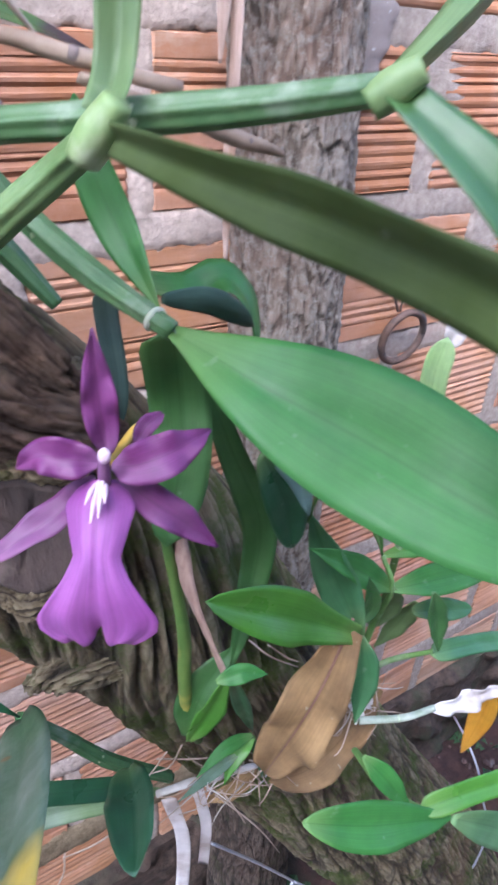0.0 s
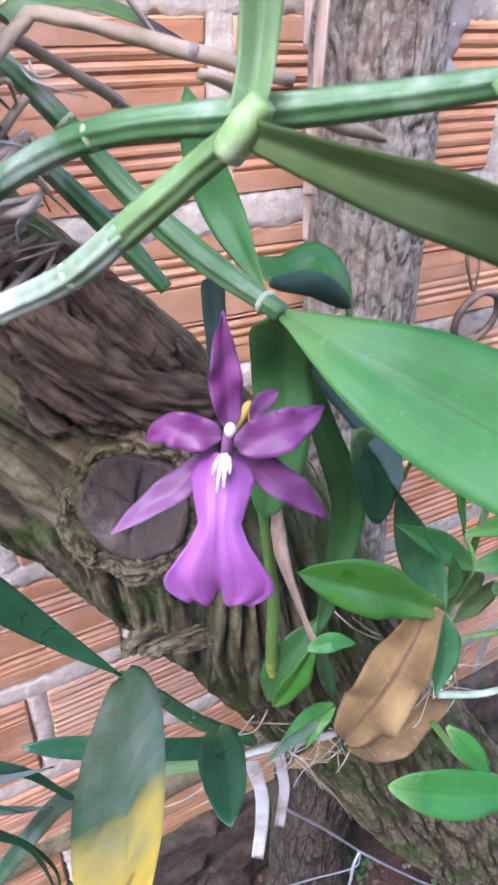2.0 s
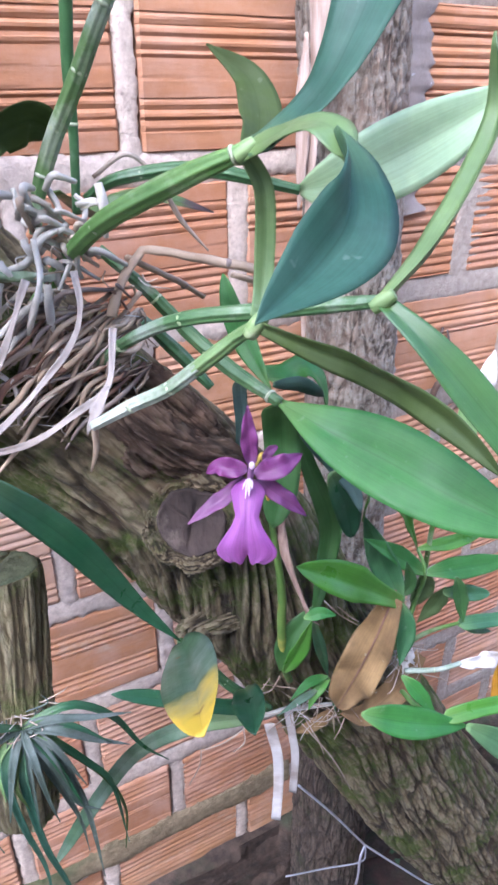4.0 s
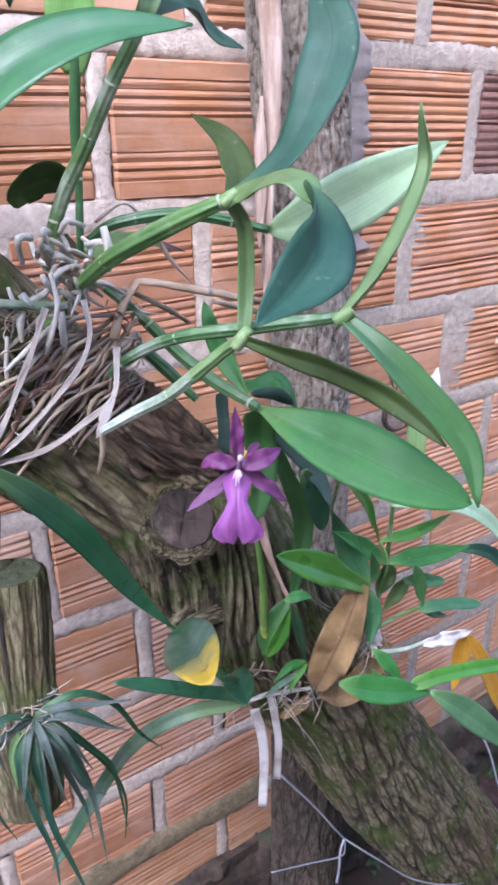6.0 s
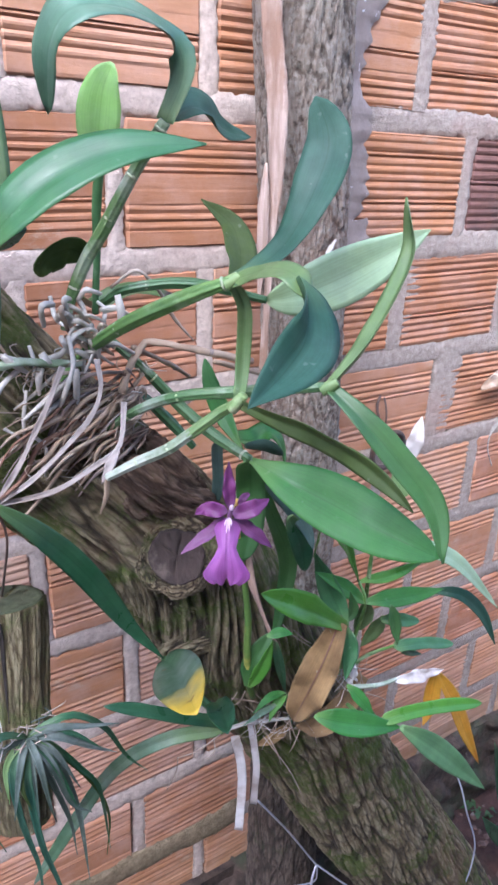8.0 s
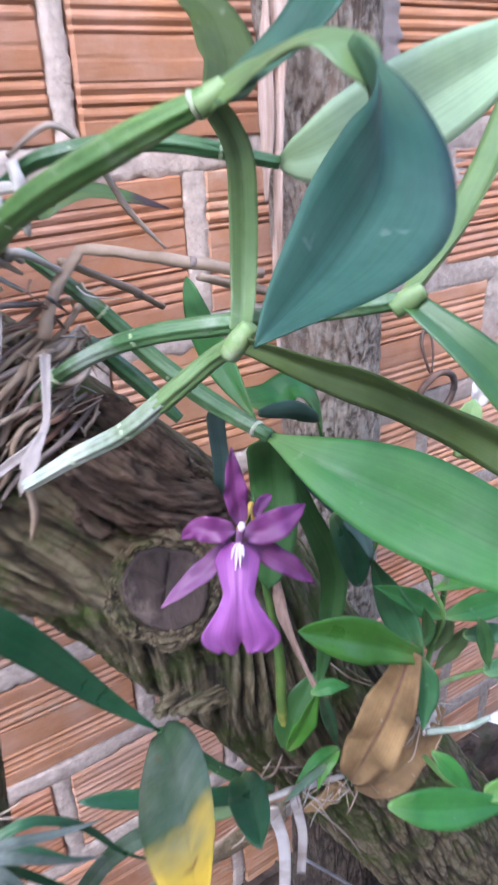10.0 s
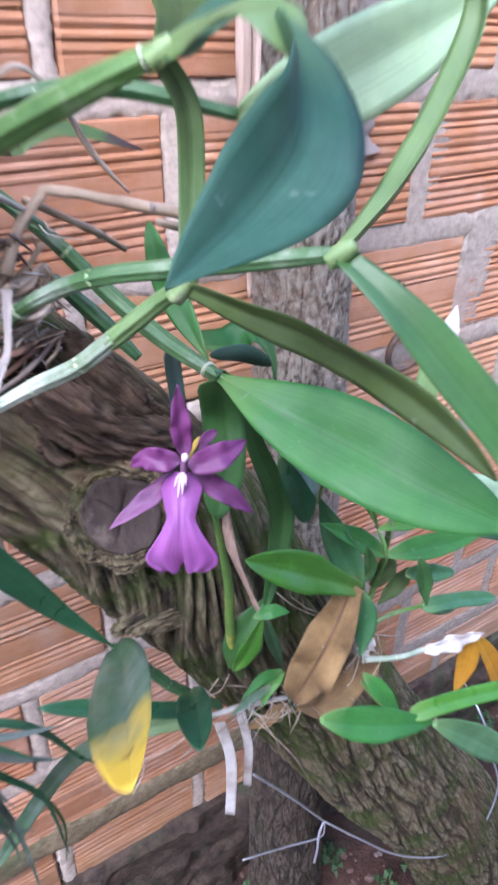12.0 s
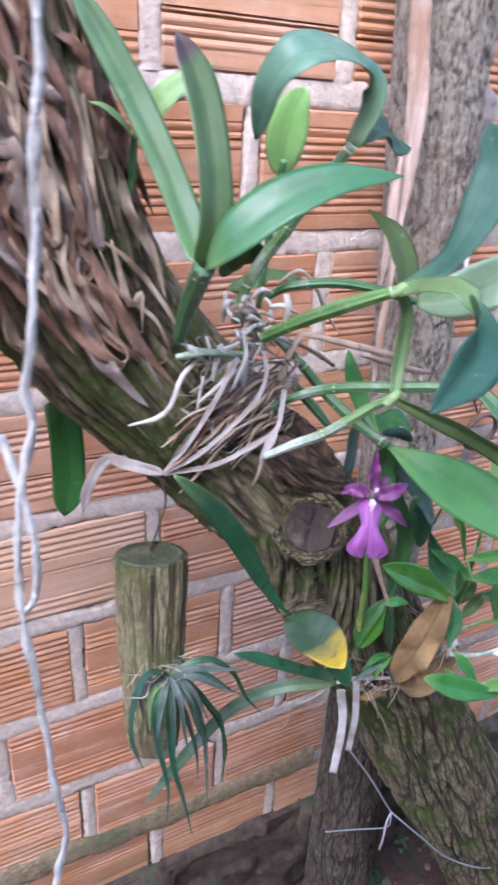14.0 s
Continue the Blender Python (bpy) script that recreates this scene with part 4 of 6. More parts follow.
add_leaf(orchid, [N3, (0.1720, 0.2080, 1.1615), (0.1814, 0.1880, 1.1586), (0.1873, 0.1570, 1.1545), (0.1935, 0.1380, 1.1460), (0.1985, 0.1240, 1.1360)], 0.0135, LEAF_OLIVE, "narrow olive leaf", face=Vector((-0.45, -0.85, -0.25)), shape="strip", fold=0.35)
add_leaf(orchid, [(0.2170, 0.2900, 1.2098), (0.2275, 0.2800, 1.2127), (0.2445, 0.2680, 1.2207), (0.2744, 0.2520, 1.2380), (0.3088, 0.2410, 1.2573)], 0.036, LEAF_PALE, "pale underside of a broad leaf", face=Vector((-0.45, -0.8, 0.1)), fold=0.15)
add_leaf(orchid, [D2, (0.2074, 0.2397, 1.1012), (0.2277, 0.2115, 1.0900), (0.2438, 0.1832, 1.0808), (0.2640, 0.1560, 1.0715)], 0.0405, LEAF_MID, "broad glossy green leaf", face=Vector((-0.45, -0.62, 0.64)), fold=0.14, n=34, across=10, shape="blade")
add_leaf(orchid, [(0.1090, 0.3450, 1.2101), (0.1684, 0.4800, 1.1726), (0.1894, 0.4900, 1.1790), (0.2207, 0.5000, 1.1807), (0.2733, 0.5040, 1.1640)], 0.018, LEAF_TIPPED, "olive leaf reaching towards the wall", face=Vector((-0.2, -0.6, 0.75)), shape="taper")
part("twig", tube([(0.280, 0.312, 1.226), (0.302, 0.334, 1.232), (0.323, 0.353, 1.237)], [0.0012, 0.0022, 0.0010], 12, 7, 0.6, 0.4), ROOTW, orchid, "short white dry twig")
# leaves behind the flower
add_leaf(orchid, [D2, (0.2056, 0.2830, 1.0785), (0.2044, 0.2790, 1.0579), (0.1965, 0.2750, 1.0242)], 0.0205, LEAF_DEEP, face=Vector((-0.5, -0.8, 0.25)), shape="strap")
add_leaf(orchid, [(0.1905, 0.3050, 1.1083), (0.1936, 0.3100, 1.0952), (0.1991, 0.3175, 1.0706), (0.2016, 0.3250, 1.0452)], 0.0085, LEAF_SLATE, face=Vector((-0.6, -0.75, 0.2)), shape="strap")
add_leaf(orchid, [(0.2020, 0.2900, 1.1060), (0.2000, 0.3117, 1.1229), (0.1958, 0.3233, 1.1426), (0.1962, 0.3350, 1.1612)], 0.0140, LEAF_MID, face=Vector((-0.5, -0.8, 0.2)), shape="blade")
add_leaf(orchid, [D2, (0.2158, 0.2860, 1.0884), (0.2414, 0.2827, 1.0567), (0.2543, 0.2753, 1.0338), (0.2561, 0.2690, 1.0196)], 0.0150, LEAF_SLATE, "slaty underside of a drooping leaf", face=Vector((-0.7, -0.55, 0.4)), shape="taper")
add_leaf(orchid, [(0.2050, 0.3050, 1.1080), (0.2339, 0.3230, 1.0960), (0.2455, 0.3207, 1.1013), (0.2546, 0.3163, 1.0906), (0.2578, 0.3120, 1.0690)], 0.0190, LEAF_MID, "leaf curled over like a hood", turns=[(0, -0.4, 0.9), (0.1, -0.5, 0.85), (0.4, -0.5, 0.75), (0.75, -0.5, 0.2)], shape="strap", fold=0.1)
# Extra dark leaf in the hood's hollow, standing in for its shade.
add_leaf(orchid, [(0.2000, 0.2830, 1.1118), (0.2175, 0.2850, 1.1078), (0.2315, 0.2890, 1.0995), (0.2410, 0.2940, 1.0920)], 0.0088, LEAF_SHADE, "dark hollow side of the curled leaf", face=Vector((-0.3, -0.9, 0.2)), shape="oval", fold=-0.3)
add_leaf(orchid, [(0.2090, 0.2980, 1.0930), (0.2196, 0.3000, 1.0865), (0.2360, 0.2963, 1.0415), (0.2504, 0.2925, 1.0011), (0.2450, 0.2887, 0.9650), (0.2355, 0.2850, 0.9294)], 0.0150, LEAF_DEEP, face=Vector((-0.6, -0.75, 0.2)), shape="taper", fold=0.3, n=30)
add_leaf(orchid, [(0.2396, 0.2800, 1.0473), (0.2556, 0.2825, 1.0160), (0.2636, 0.2850, 0.9887)], 0.0190, LEAF_DARK, face=Vector((-0.2, -0.9, 0.3)), shape="oval")
# the tall shoots
E3 = (0.1372, 0.2750, 1.3127)
add_leaf(orchid, [E3, (0.1462, 0.2720, 1.3360), (0.1381, 0.2680, 1.3512), (0.1099, 0.2580, 1.3590), (0.0817, 0.2500, 1.3558), (0.0728, 0.2620, 1.3408), (0.0781, 0.2850, 1.3132)], 0.0265, LEAF_BLUE, "leaf arching over into a hook", shape="taper", turns=[(-0.75, -0.5, 0.1), (-0.2, -0.6, 0.8), (-0.35, -0.6, 0.75), (-0.6, -0.7, 0.4)], fold=0.12, n=34)
add_leaf(orchid, [E3, (0.1629, 0.2900, 1.3223), (0.1991, 0.3150, 1.3117), (0.2292, 0.3350, 1.3083)], 0.026, LEAF_TEAL, face=Vector((-0.55, -0.7, 0.4)))
add_leaf(orchid, [(0.1199, 0.3280, 1.2909), (0.1186, 0.3220, 1.3086), (0.1195, 0.3160, 1.3280), (0.1238, 0.3110, 1.3412)], 0.0255, LEAF_YOUNG, "bright young upright leaf", face=Vector((-0.5, -0.8, 0.35)), fold=0.2, shape="oval")
GN = (0.0327, 0.2480, 1.2528)
add_leaf(orchid, [GN, (0.0406, 0.2320, 1.2706), (0.0607, 0.2250, 1.2876), (0.0894, 0.2200, 1.2994), (0.1277, 0.2130, 1.3025)], 0.0265, LEAF_COOL, "long horizontal leaf", face=Vector((-0.45, -0.62, 0.64)), fold=0.12, n=28)
add_leaf(orchid, [GN, (0.0358, 0.2450, 1.2745), (0.0383, 0.2550, 1.3059), (0.0368, 0.2700, 1.3387), (0.0284, 0.2800, 1.3616)], 0.020, LEAF_TIPPED, "olive strap leaf with a dead black tip", shape="strap", face=Vector((0.1, -0.95, 0.1)), fold=0.28)
add_leaf(orchid, [GN, (0.0315, 0.2750, 1.2785), (0.0205, 0.3000, 1.3185), (0.0055, 0.3200, 1.3549), (-0.0098, 0.3350, 1.3846)], 0.017, LEAF_DEEP, shape="strap", face=Vector((-0.3, -0.9, 0.3)))
add_leaf(orchid, [(0.0368, 0.2500, 1.2533), (0.0435, 0.2450, 1.2585), (0.0507, 0.2400, 1.2642)], 0.014, LEAF_DARK, face=Vector((0.2, -0.3, -0.9)))
cane(orchid, [(0.0235, 0.3450, 1.2715), (0.0248, 0.3400, 1.2917), (0.0246, 0.3350, 1.3107)], [0.0022, 0.0024, 0.002], CANED, grooves=0)
add_leaf(orchid, [(0.0245, 0.3350, 1.3092), (0.0305, 0.3250, 1.3233), (0.0430, 0.3180, 1.3370), (0.0641, 0.3120, 1.3503)], 0.015, LEAF_LIME, face=Vector((-0.3, -0.8, 0.5)))
add_leaf(orchid, [(0.0245, 0.3350, 1.3092), (0.0147, 0.3280, 1.3182), (0.0034, 0.3220, 1.3252), (-0.0054, 0.3180, 1.3277)], 0.009, LEAF_LIME, face=Vector((-0.3, -0.6, 0.7)))
add_leaf(orchid, [(0.1100, 0.3300, 1.2374), (0.0973, 0.3250, 1.2423), (0.0820, 0.3220, 1.2356), (0.0792, 0.3220, 1.2278)], 0.022, LEAF_OLIVE, face=Vector((0.1, -0.8, -0.5)), shape="oval")
# roots: pale and dry strands over the bark
R0, RX, RY = Vector((0.1088, 0.3180, 1.1621)), Vector((0.1518, 0.3220, 1.1544)), Vector((0.1096, 0.3220, 1.1203))
RX, RY = (RX - R0) / 100, (RY - R0) / 100


def mat_at(u, v, out):
    """A place in the root mat: along it and down it from its middle, and out from the bark in metres."""
    return tuple(R0 + RX * (u - 260) + RY * (v - 620) + VIEW * out)


rng = random.Random(4)
for pts, r, m in (
    ([(0.0614, 0.3120, 1.1789), (0.0458, 0.3080, 1.1678), (0.0374, 0.3080, 1.1477), (0.0292, 0.3120, 1.1383), (0.0093, 0.3120, 1.1360)], 0.0030, ROOTW),
    ([(0.0842, 0.3120, 1.1751), (0.0691, 0.3120, 1.1627), (0.0549, 0.3160, 1.1517)], 0.0021, ROOTW),
    ([(0.1051, 0.3120, 1.1993), (0.0924, 0.3080, 1.1948), (0.0838, 0.3100, 1.1847), (0.0677, 0.3150, 1.1799), (0.0498, 0.3220, 1.1853)], 0.0030, ROOTW),
    ([(0.0888, 0.3080, 1.1952), (0.0875, 0.3000, 1.1786), (0.0815, 0.3020, 1.1607), (0.0801, 0.3060, 1.1528)], 0.0028, ROOTW),
    ([(0.1157, 0.3300, 1.2095), (0.1188, 0.3250, 1.2034), (0.1074, 0.3120, 1.1866), (0.0971, 0.3080, 1.1710)], 0.0022, ROOTW),
    ([(0.1269, 0.3350, 1.2164), (0.1448, 0.3350, 1.2258), (0.1594, 0.3350, 1.2139), (0.1729, 0.3350, 1.1918), (0.1890, 0.3380, 1.1740)], 0.0021, ROOT),
    ([(0.0698, 0.3250, 1.1872), (0.0702, 0.3180, 1.1750), (0.0651, 0.3160, 1.1619)], 0.0022, ROOTW),
    ([(0.1039, 0.3350, 1.2129), (0.1072, 0.3300, 1.2032), (0.0980, 0.3220, 1.1955)], 0.0030, ROOTW),
    ([(0.0892, 0.3400, 1.2129), (0.0904, 0.3350, 1.1999), (0.0955, 0.3250, 1.1949)], 0.0026, ROOTW)):
    part("root", tube(pts, [r * 0.5] + [r * 0.6] * (len(pts) - 2) + [r * 0.25], 30, 9, 1.0, 0.35, seed=int(r * 1e5)), m, orchid, "thick pale aerial root")
for i in range(70):
    # tan strands that sweep down and aside like the ties
    x0, y0 = rng.uniform(225, 345), rng.uniform(600, 720)
    run = rng.uniform(45, 150)
    x1, y1 = x0 - run, y0 + run * rng.uniform(0.35, 1.15)
    bow = rng.uniform(-14, 14)
    r = rng.uniform(0.0006, 0.0015)
    part("root", tube([mat_at(x0, y0, rng.uniform(0.0, 0.006)), mat_at(x0 + (x1 - x0) * 0.35 + bow, y0 + (y1 - y0) * 0.35 + bow * 0.6, rng.uniform(0.004, 0.017)), mat_at(x0 + (x1 - x0) * 0.7 - bow * 0.4, y0 + (y1 - y0) * 0.7, rng.uniform(0.003, 0.012)), mat_at(x1, y1, 0.001)], [r, r * 1.15, r, r * 0.45], 18, 7, 1.0, 0.4, seed=i), rng.choice((ROOT, ROOT, ROOT, HUSK, HUSK, SHRED2, SHRED)), orchid)
for i in range(34):
    # short kinked strands that fill the gaps between
    x0, y0 = rng.uniform(200, 345), rng.uniform(590, 735)
    a, ln = rng.uniform(0.5, 2.6), rng.uniform(20, 60)
    part("root", tube([mat_at(x0, y0, 0.0), mat_at(x0 + math.cos(a) * ln * 0.5 + rng.uniform(-12, 12), y0 + math.sin(a) * ln * 0.5 + rng.uniform(-12, 12), rng.uniform(0.003, 0.014)), mat_at(x0 + math.cos(a) * ln, y0 + math.sin(a) * ln, 0.002)], [0.0006, 0.0008, 0.0003], 12, 6, 1.0, 0.5, seed=300 + i), rng.choice((ROOT, HUSK, SHRED, SHRED2)), orchid)
for i in range(30):
    # thick whitish roots heaped at the foot of the canes
    x0, y0 = rng.uniform(195, 275), rng.uniform(492, 588)
    a, ln = rng.choice((rng.uniform(-0.5, 0.5), rng.uniform(-0.4, 0.6), rng.uniform(1.0, 2.2))), rng.uniform(22, 55)
    r = rng.uniform(0.0012, 0.0020)
    part("root", tube([mat_at(x0, y0, -0.003), mat_at(x0 + math.cos(a) * ln * 0.5, y0 + math.sin(a) * ln * 0.5 - 4, rng.uniform(0.002, 0.011)), mat_at(x0 + math.cos(a) * ln, y0 + math.sin(a) * ln, -0.001)], [r * 0.8, r, r * 0.6], 14, 9, 1.0, 0.35, seed=100 + i), ROOTW if i % 4 else ROOT, orchid, "thick pale aerial root")
for pts, r in (([(236, 612, 0.008), (205, 645, 0.013), (152, 690, 0.010)], 0.0021), ([(234, 608, 0.010), (236, 640, 0.014), (232, 682, 0.008)], 0.0022), ([(181, 606, 0.006), (180, 625, 0.010), (177, 648, 0.008)], 0.0021), ([(128, 588, 0.004), (142, 600, 0.008), (160, 612, 0.004)], 0.0022), ([(182, 582, 0.004), (192, 596, 0.008), (204, 608, 0.004)], 0.0024), ([(208, 655, 0.006), (190, 676, 0.010), (168, 702, 0.004)], 0.0017), ([(158, 640, 0.006), (152, 690, 0.008), (146, 742, 0.003)], 0.0012), ([(156, 708, 0.004), (180, 735, 0.008), (172, 782, 0.003)], 0.0013), ([(120, 698, 0.003), (142, 716, 0.006), (152, 738, 0.003)], 0.0010), ([(298, 488, 0.004), (306, 515, 0.010), (303, 548, 0.006)], 0.0022), ([(276, 548, 0.008), (274, 566, 0.012), (268, 590, 0.008)], 0.0020)):
    part("root", tube([mat_at(*p) for p in pts], [r, r, r * 0.55], 20, 9, 1.0, 0.4, seed=int(pts[0][0])), ROOTW, orchid, "thick pale aerial root")
for i in range(70):
    x0, y0 = rng.uniform(140, 350), rng.uniform(560, 780)
    a, ln = rng.uniform(0.2, 3.4), rng.uniform(15, 55)
    part("fibre", tube([mat_at(x0, y0, 0.002), mat_at(x0 + math.cos(a) * ln * 0.5 + rng.uniform(-9, 9), y0 + math.sin(a) * ln * 0.5 + rng.uniform(-9, 9), rng.uniform(0.004, 0.015)), mat_at(x0 + math.cos(a) * ln, y0 + math.sin(a) * ln, rng.uniform(0.0, 0.008))], [0.0004, 0.0004, 0.0002], 10, 5, 1.0, 0.3, seed=500 + i), rng.choice((ROOT, ROOTW, HUSK)), orchid)
part("rhizome", tube([mat_at(108, 606, 0.004), mat_at(150, 600, 0.008), mat_at(195, 600, 0.008), mat_at(240, 596, 0.006)], [0.0022, 0.0030, 0.0026, 0.0024], 60, 12, 0.9, 0.8, seed=9), CANEW, orchid, "scaly greenish creeping stem")
settle(orchid)

# fibre ties that hold the orchid on the trunk
tie = thing("fibre_tie", (0.06, 0.33, 1.06), "greyish dry fibre tie knotted round the trunk", "tie")
KN0 = (0.0407, 0.3300, 1.0842)
for pts, w in (([KN0, (0.0556, 0.3120, 1.1194), (0.0724, 0.3020, 1.1585), (0.0815, 0.3000, 1.1794)], 0.0042), ([KN0, (0.0620, 0.3120, 1.1058), (0.0929, 0.3000, 1.1407), (0.1040, 0.3000, 1.1616), (0.1047, 0.3060, 1.1797)], 0.0038), ([KN0, (0.0728, 0.3120, 1.0940), (0.0972, 0.2980, 1.1128), (0.1116, 0.2920, 1.1266), (0.1185, 0.2980, 1.1524)], 0.0042), ([KN0, (0.0273, 0.3380, 1.0842), (0.0167, 0.3500, 1.0936)], 0.003)):
    part("strand", leaf(pts, w * 0.85, 40, shape="flat", fold=0.25, thick=0.0010, wave=0.5, across=6), TAPE, tie)
part("loose_end", leaf([(0.1112, 0.2910, 1.1260), (0.1034, 0.2880, 1.1161), (0.0978, 0.2900, 1.1033)], 0.0060, 12, shape="lance", fold=0.4, wave=0.5, across=4), TAPE, tie)
part("loose_end", tube([(0.1023, 0.2920, 1.1062), (0.1035, 0.2980, 1.0902), (0.1014, 0.3050, 1.0739)], [0.002, 0.0016, 0.0006], 10, 7, 0.5, 0.4), HUSK, tie)
part("loose_end", leaf([KN0, (0.0181, 0.3450, 1.0890), (0.0054, 0.3550, 1.0893), (-0.0068, 0.3600, 1.0681), (-0.0122, 0.3620, 1.0443)], 0.0085, 30, Vector((-0.4, -0.8, 0.4)), 0.25, 0.0010, "strap", wave=0.5, across=8), TAPE, tie, "pale torn rag under the trunk")
settle(tie)
# dry stalks among the roots
for pts, r in (([(0.1221, 0.3100, 1.1539), (0.1303, 0.3160, 1.1689), (0.1450, 0.3250, 1.1800), (0.1480, 0.3240, 1.1815), (0.1732, 0.3150, 1.1763), (0.2149, 0.3000, 1.1661)], [0.0028, 0.0026, 0.0026, 0.0026, 0.0030, 0.0026]), ([(0.1386, 0.3300, 1.1775), (0.1656, 0.3320, 1.1623), (0.1838, 0.3350, 1.1496)], [0.0022, 0.0026, 0.002]), ([(0.1865, 0.3050, 1.1681), (0.2307, 0.3000, 1.1538), (0.2517, 0.3000, 1.1473)], [0.0022, 0.003, 0.002])):
    st = thing("dry_stalk", pts[0], "dry brown leafless stalk standing out of the roots", "stalk", "dry stalks")
    part("stalk", tube(pts, r, 30, 9, 0.7, 0.45), HUSK, st)
    a, b = Vector(pts[-2]), Vector(pts[-1])
    part("scar_ring", tube([a.lerp(b, 0.30), a.lerp(b, 0.33), a.lerp(b, 0.36)], [r[-2] * 1.0, r[-2] * 1.12, r[-2] * 1.0], 5, 9, 0.75), SHRED2, st, "grey joint scar")
    settle(st)

# ---- flower ----
F0 = Vector((0.162, 0.240, 1.093))
FN = Vector((-0.46, -0.72, 0.52)).normalized()
FR = Vector((0, 0, 1)).cross(FN).normalized()
FR = (FR + 0.0 * FN).normalized()
FU = FN.cross(FR).normalized()
MM = 0.000100


def fp(x, y, out=0.0):
    """A place on the flower: right, up in tenths of a millimetre from its column, and out towards the front in metres."""
    return tuple(F0 + FR * (x * MM) + FU * (y * MM) + FN * out)


flower = thing("orchid_flower", tuple(F0), "single purple orchid flower with a flared magenta lip", "flower")
part("sepal", leaf([fp(6, -5, 0.0), fp(-6, 95, 0.006), fp(-12, 185, 0.012), fp(-12, 272, 0.0185)], 0.0084, 20, FN + 0.2 * FR, 0.45, 0.0007, "lance", wave=0.32, across=8), PETAL, flower)
part("sepal", leaf([fp(-30, -55, -0.003), fp(-115, -150, -0.003), fp(-205, -220, -0.001), fp(-290, -290, 0.001)], 0.0082, 18, FN + 0.35 * FU, 0.3, 0.0007, "lance", wave=0.25, across=8), PETAL, flower)
part("sepal", leaf([fp(30, -55, -0.003), fp(120, -120, -0.005), fp(200, -172, -0.009), fp(280, -235, -0.014)], 0.0092, 18, FN + 0.3 * FU, 0.3, 0.0007, "lance", wave=0.25, across=8), PETAL, flower)
part("petal", leaf([fp(-10, -20, 0.0), fp(-80, -15, 0.003), fp(-150, -10, 0.003), fp(-215, -42, -0.001)], 0.0098, 18, FN, 0.28, 0.0007, "lance", wave=0.28, across=8), PETAL, flower)
part("petal", leaf([fp(15, -30, 0.0), fp(85, -20, 0.003), fp(165, 15, 0.001), fp(250, 71, -0.005)], 0.0112, 18, FN, 0.26, 0.0007, "lance", wave=0.28, across=8), PETAL, flower)
# the lip: narrow claw, waist, wide notched blade
bm = bmesh.new()
uvl = bm.loops.layers.uv.new("uv")
uv_of = {}
rowsT = []
NA, NL = 22, 30
for i in range(NL + 1):
    k = i / NL
    cy = -62 - 408 * k
    half = np.interp(k, [0, 0.06, 0.15, 0.28, 0.44, 0.56, 0.68, 0.82, 0.90, 0.96, 1.0], [30, 62, 85, 72, 55, 76, 108, 147, 142, 116, 84])
    row = []
    for j in range(NA + 1):
        x = 2 * j / NA - 1
        sag = max(0.0, (k - 0.80) / 0.20)
        y = cy + sag * (46 * math.exp(-(x / 0.16) ** 2) - 18 * abs(abs(x) - 0.55) + 8 * x ** 6) + 5 * k * k * math.sin(x * 9 + 2)
        out = 0.001 + 0.0085 * math.sin(k * 3.0) - 0.0065 * k - 0.0035 * x * x * (1.3 - k) + 0.0011 * math.sin(x * 11 + 1) * k * k - 0.0028 * math.exp(-(x / 0.13) ** 2) * k
        row.append((fp(x * half - 8 + 6 * k, y, out), (j / NA, k)))
    rowsT.append(row)
sheets = []
for off in (0.0, -0.0007):
    vs = []
    for row in rowsT:
        vr = []
        for p, w in row:
            v = bm.verts.new(Vector(p) + FN * off)
            uv_of[v] = w
            vr.append(v)
        vs.append(vr)
    sheets.append(vs)
T, B = sheets
for i in range(NL):
    for j in range(NA):
        bm.faces.new((T[i][j], T[i][j + 1], T[i + 1][j + 1], T[i + 1][j]))
        bm.faces.new((B[i][j + 1], B[i][j], B[i + 1][j], B[i + 1][j + 1]))
    bm.faces.new((T[i][0], T[i + 1][0], B[i + 1][0], B[i][0]))
    bm.faces.new((T[i + 1][-1], T[i][-1], B[i][-1], B[i + 1][-1]))
for j in range(NA):
    bm.faces.new((T[0][j + 1], T[0][j], B[0][j], B[0][j + 1]))
    bm.faces.new((T[-1][j], T[-1][j + 1], B[-1][j + 1], B[-1][j]))
for f in bm.faces:
    for lp in f.loops:
        lp[uvl].uv = uv_of[lp.vert]
bmesh.ops.recalc_face_normals(bm, faces=bm.faces)
part("lip", bm, LIP, flower, "flared magenta lip with a notched edge")
for dx, y0, y1 in ((-13, -58, -98), (-5, -52, -140), (5, -52, -128), (13, -60, -94)):
    part("crest", tube([fp(dx * 0.9, y0 - 10, 0.0052), fp(dx * 1.3 - 2, (y0 + y1) / 2 - 10, 0.0082), fp(dx * 1.7 - 4, y1 - 15, 0.0098)], [0.0005, 0.0007, 0.0002], 14, 8), CREST, flower, "white ridge on the lip")
part("column", tube([fp(2, -66, 0.001), fp(6, -30, 0.006), fp(12, -6, 0.0095)], [0.0016, 0.0015, 0.0014], 10, 12), PETAL, flower)
bm = bmesh.new()
bmesh.ops.create_uvsphere(bm, u_segments=14, v_segments=10, radius=0.0015)
for v in bm.verts:
    v.co = Vector(fp(14, -1, 0.0112)) + Vector((v.co.x, v.co.y, v.co.z * 1.35))
part("anther_cap", bm, CREST, flower, "white anther cap")
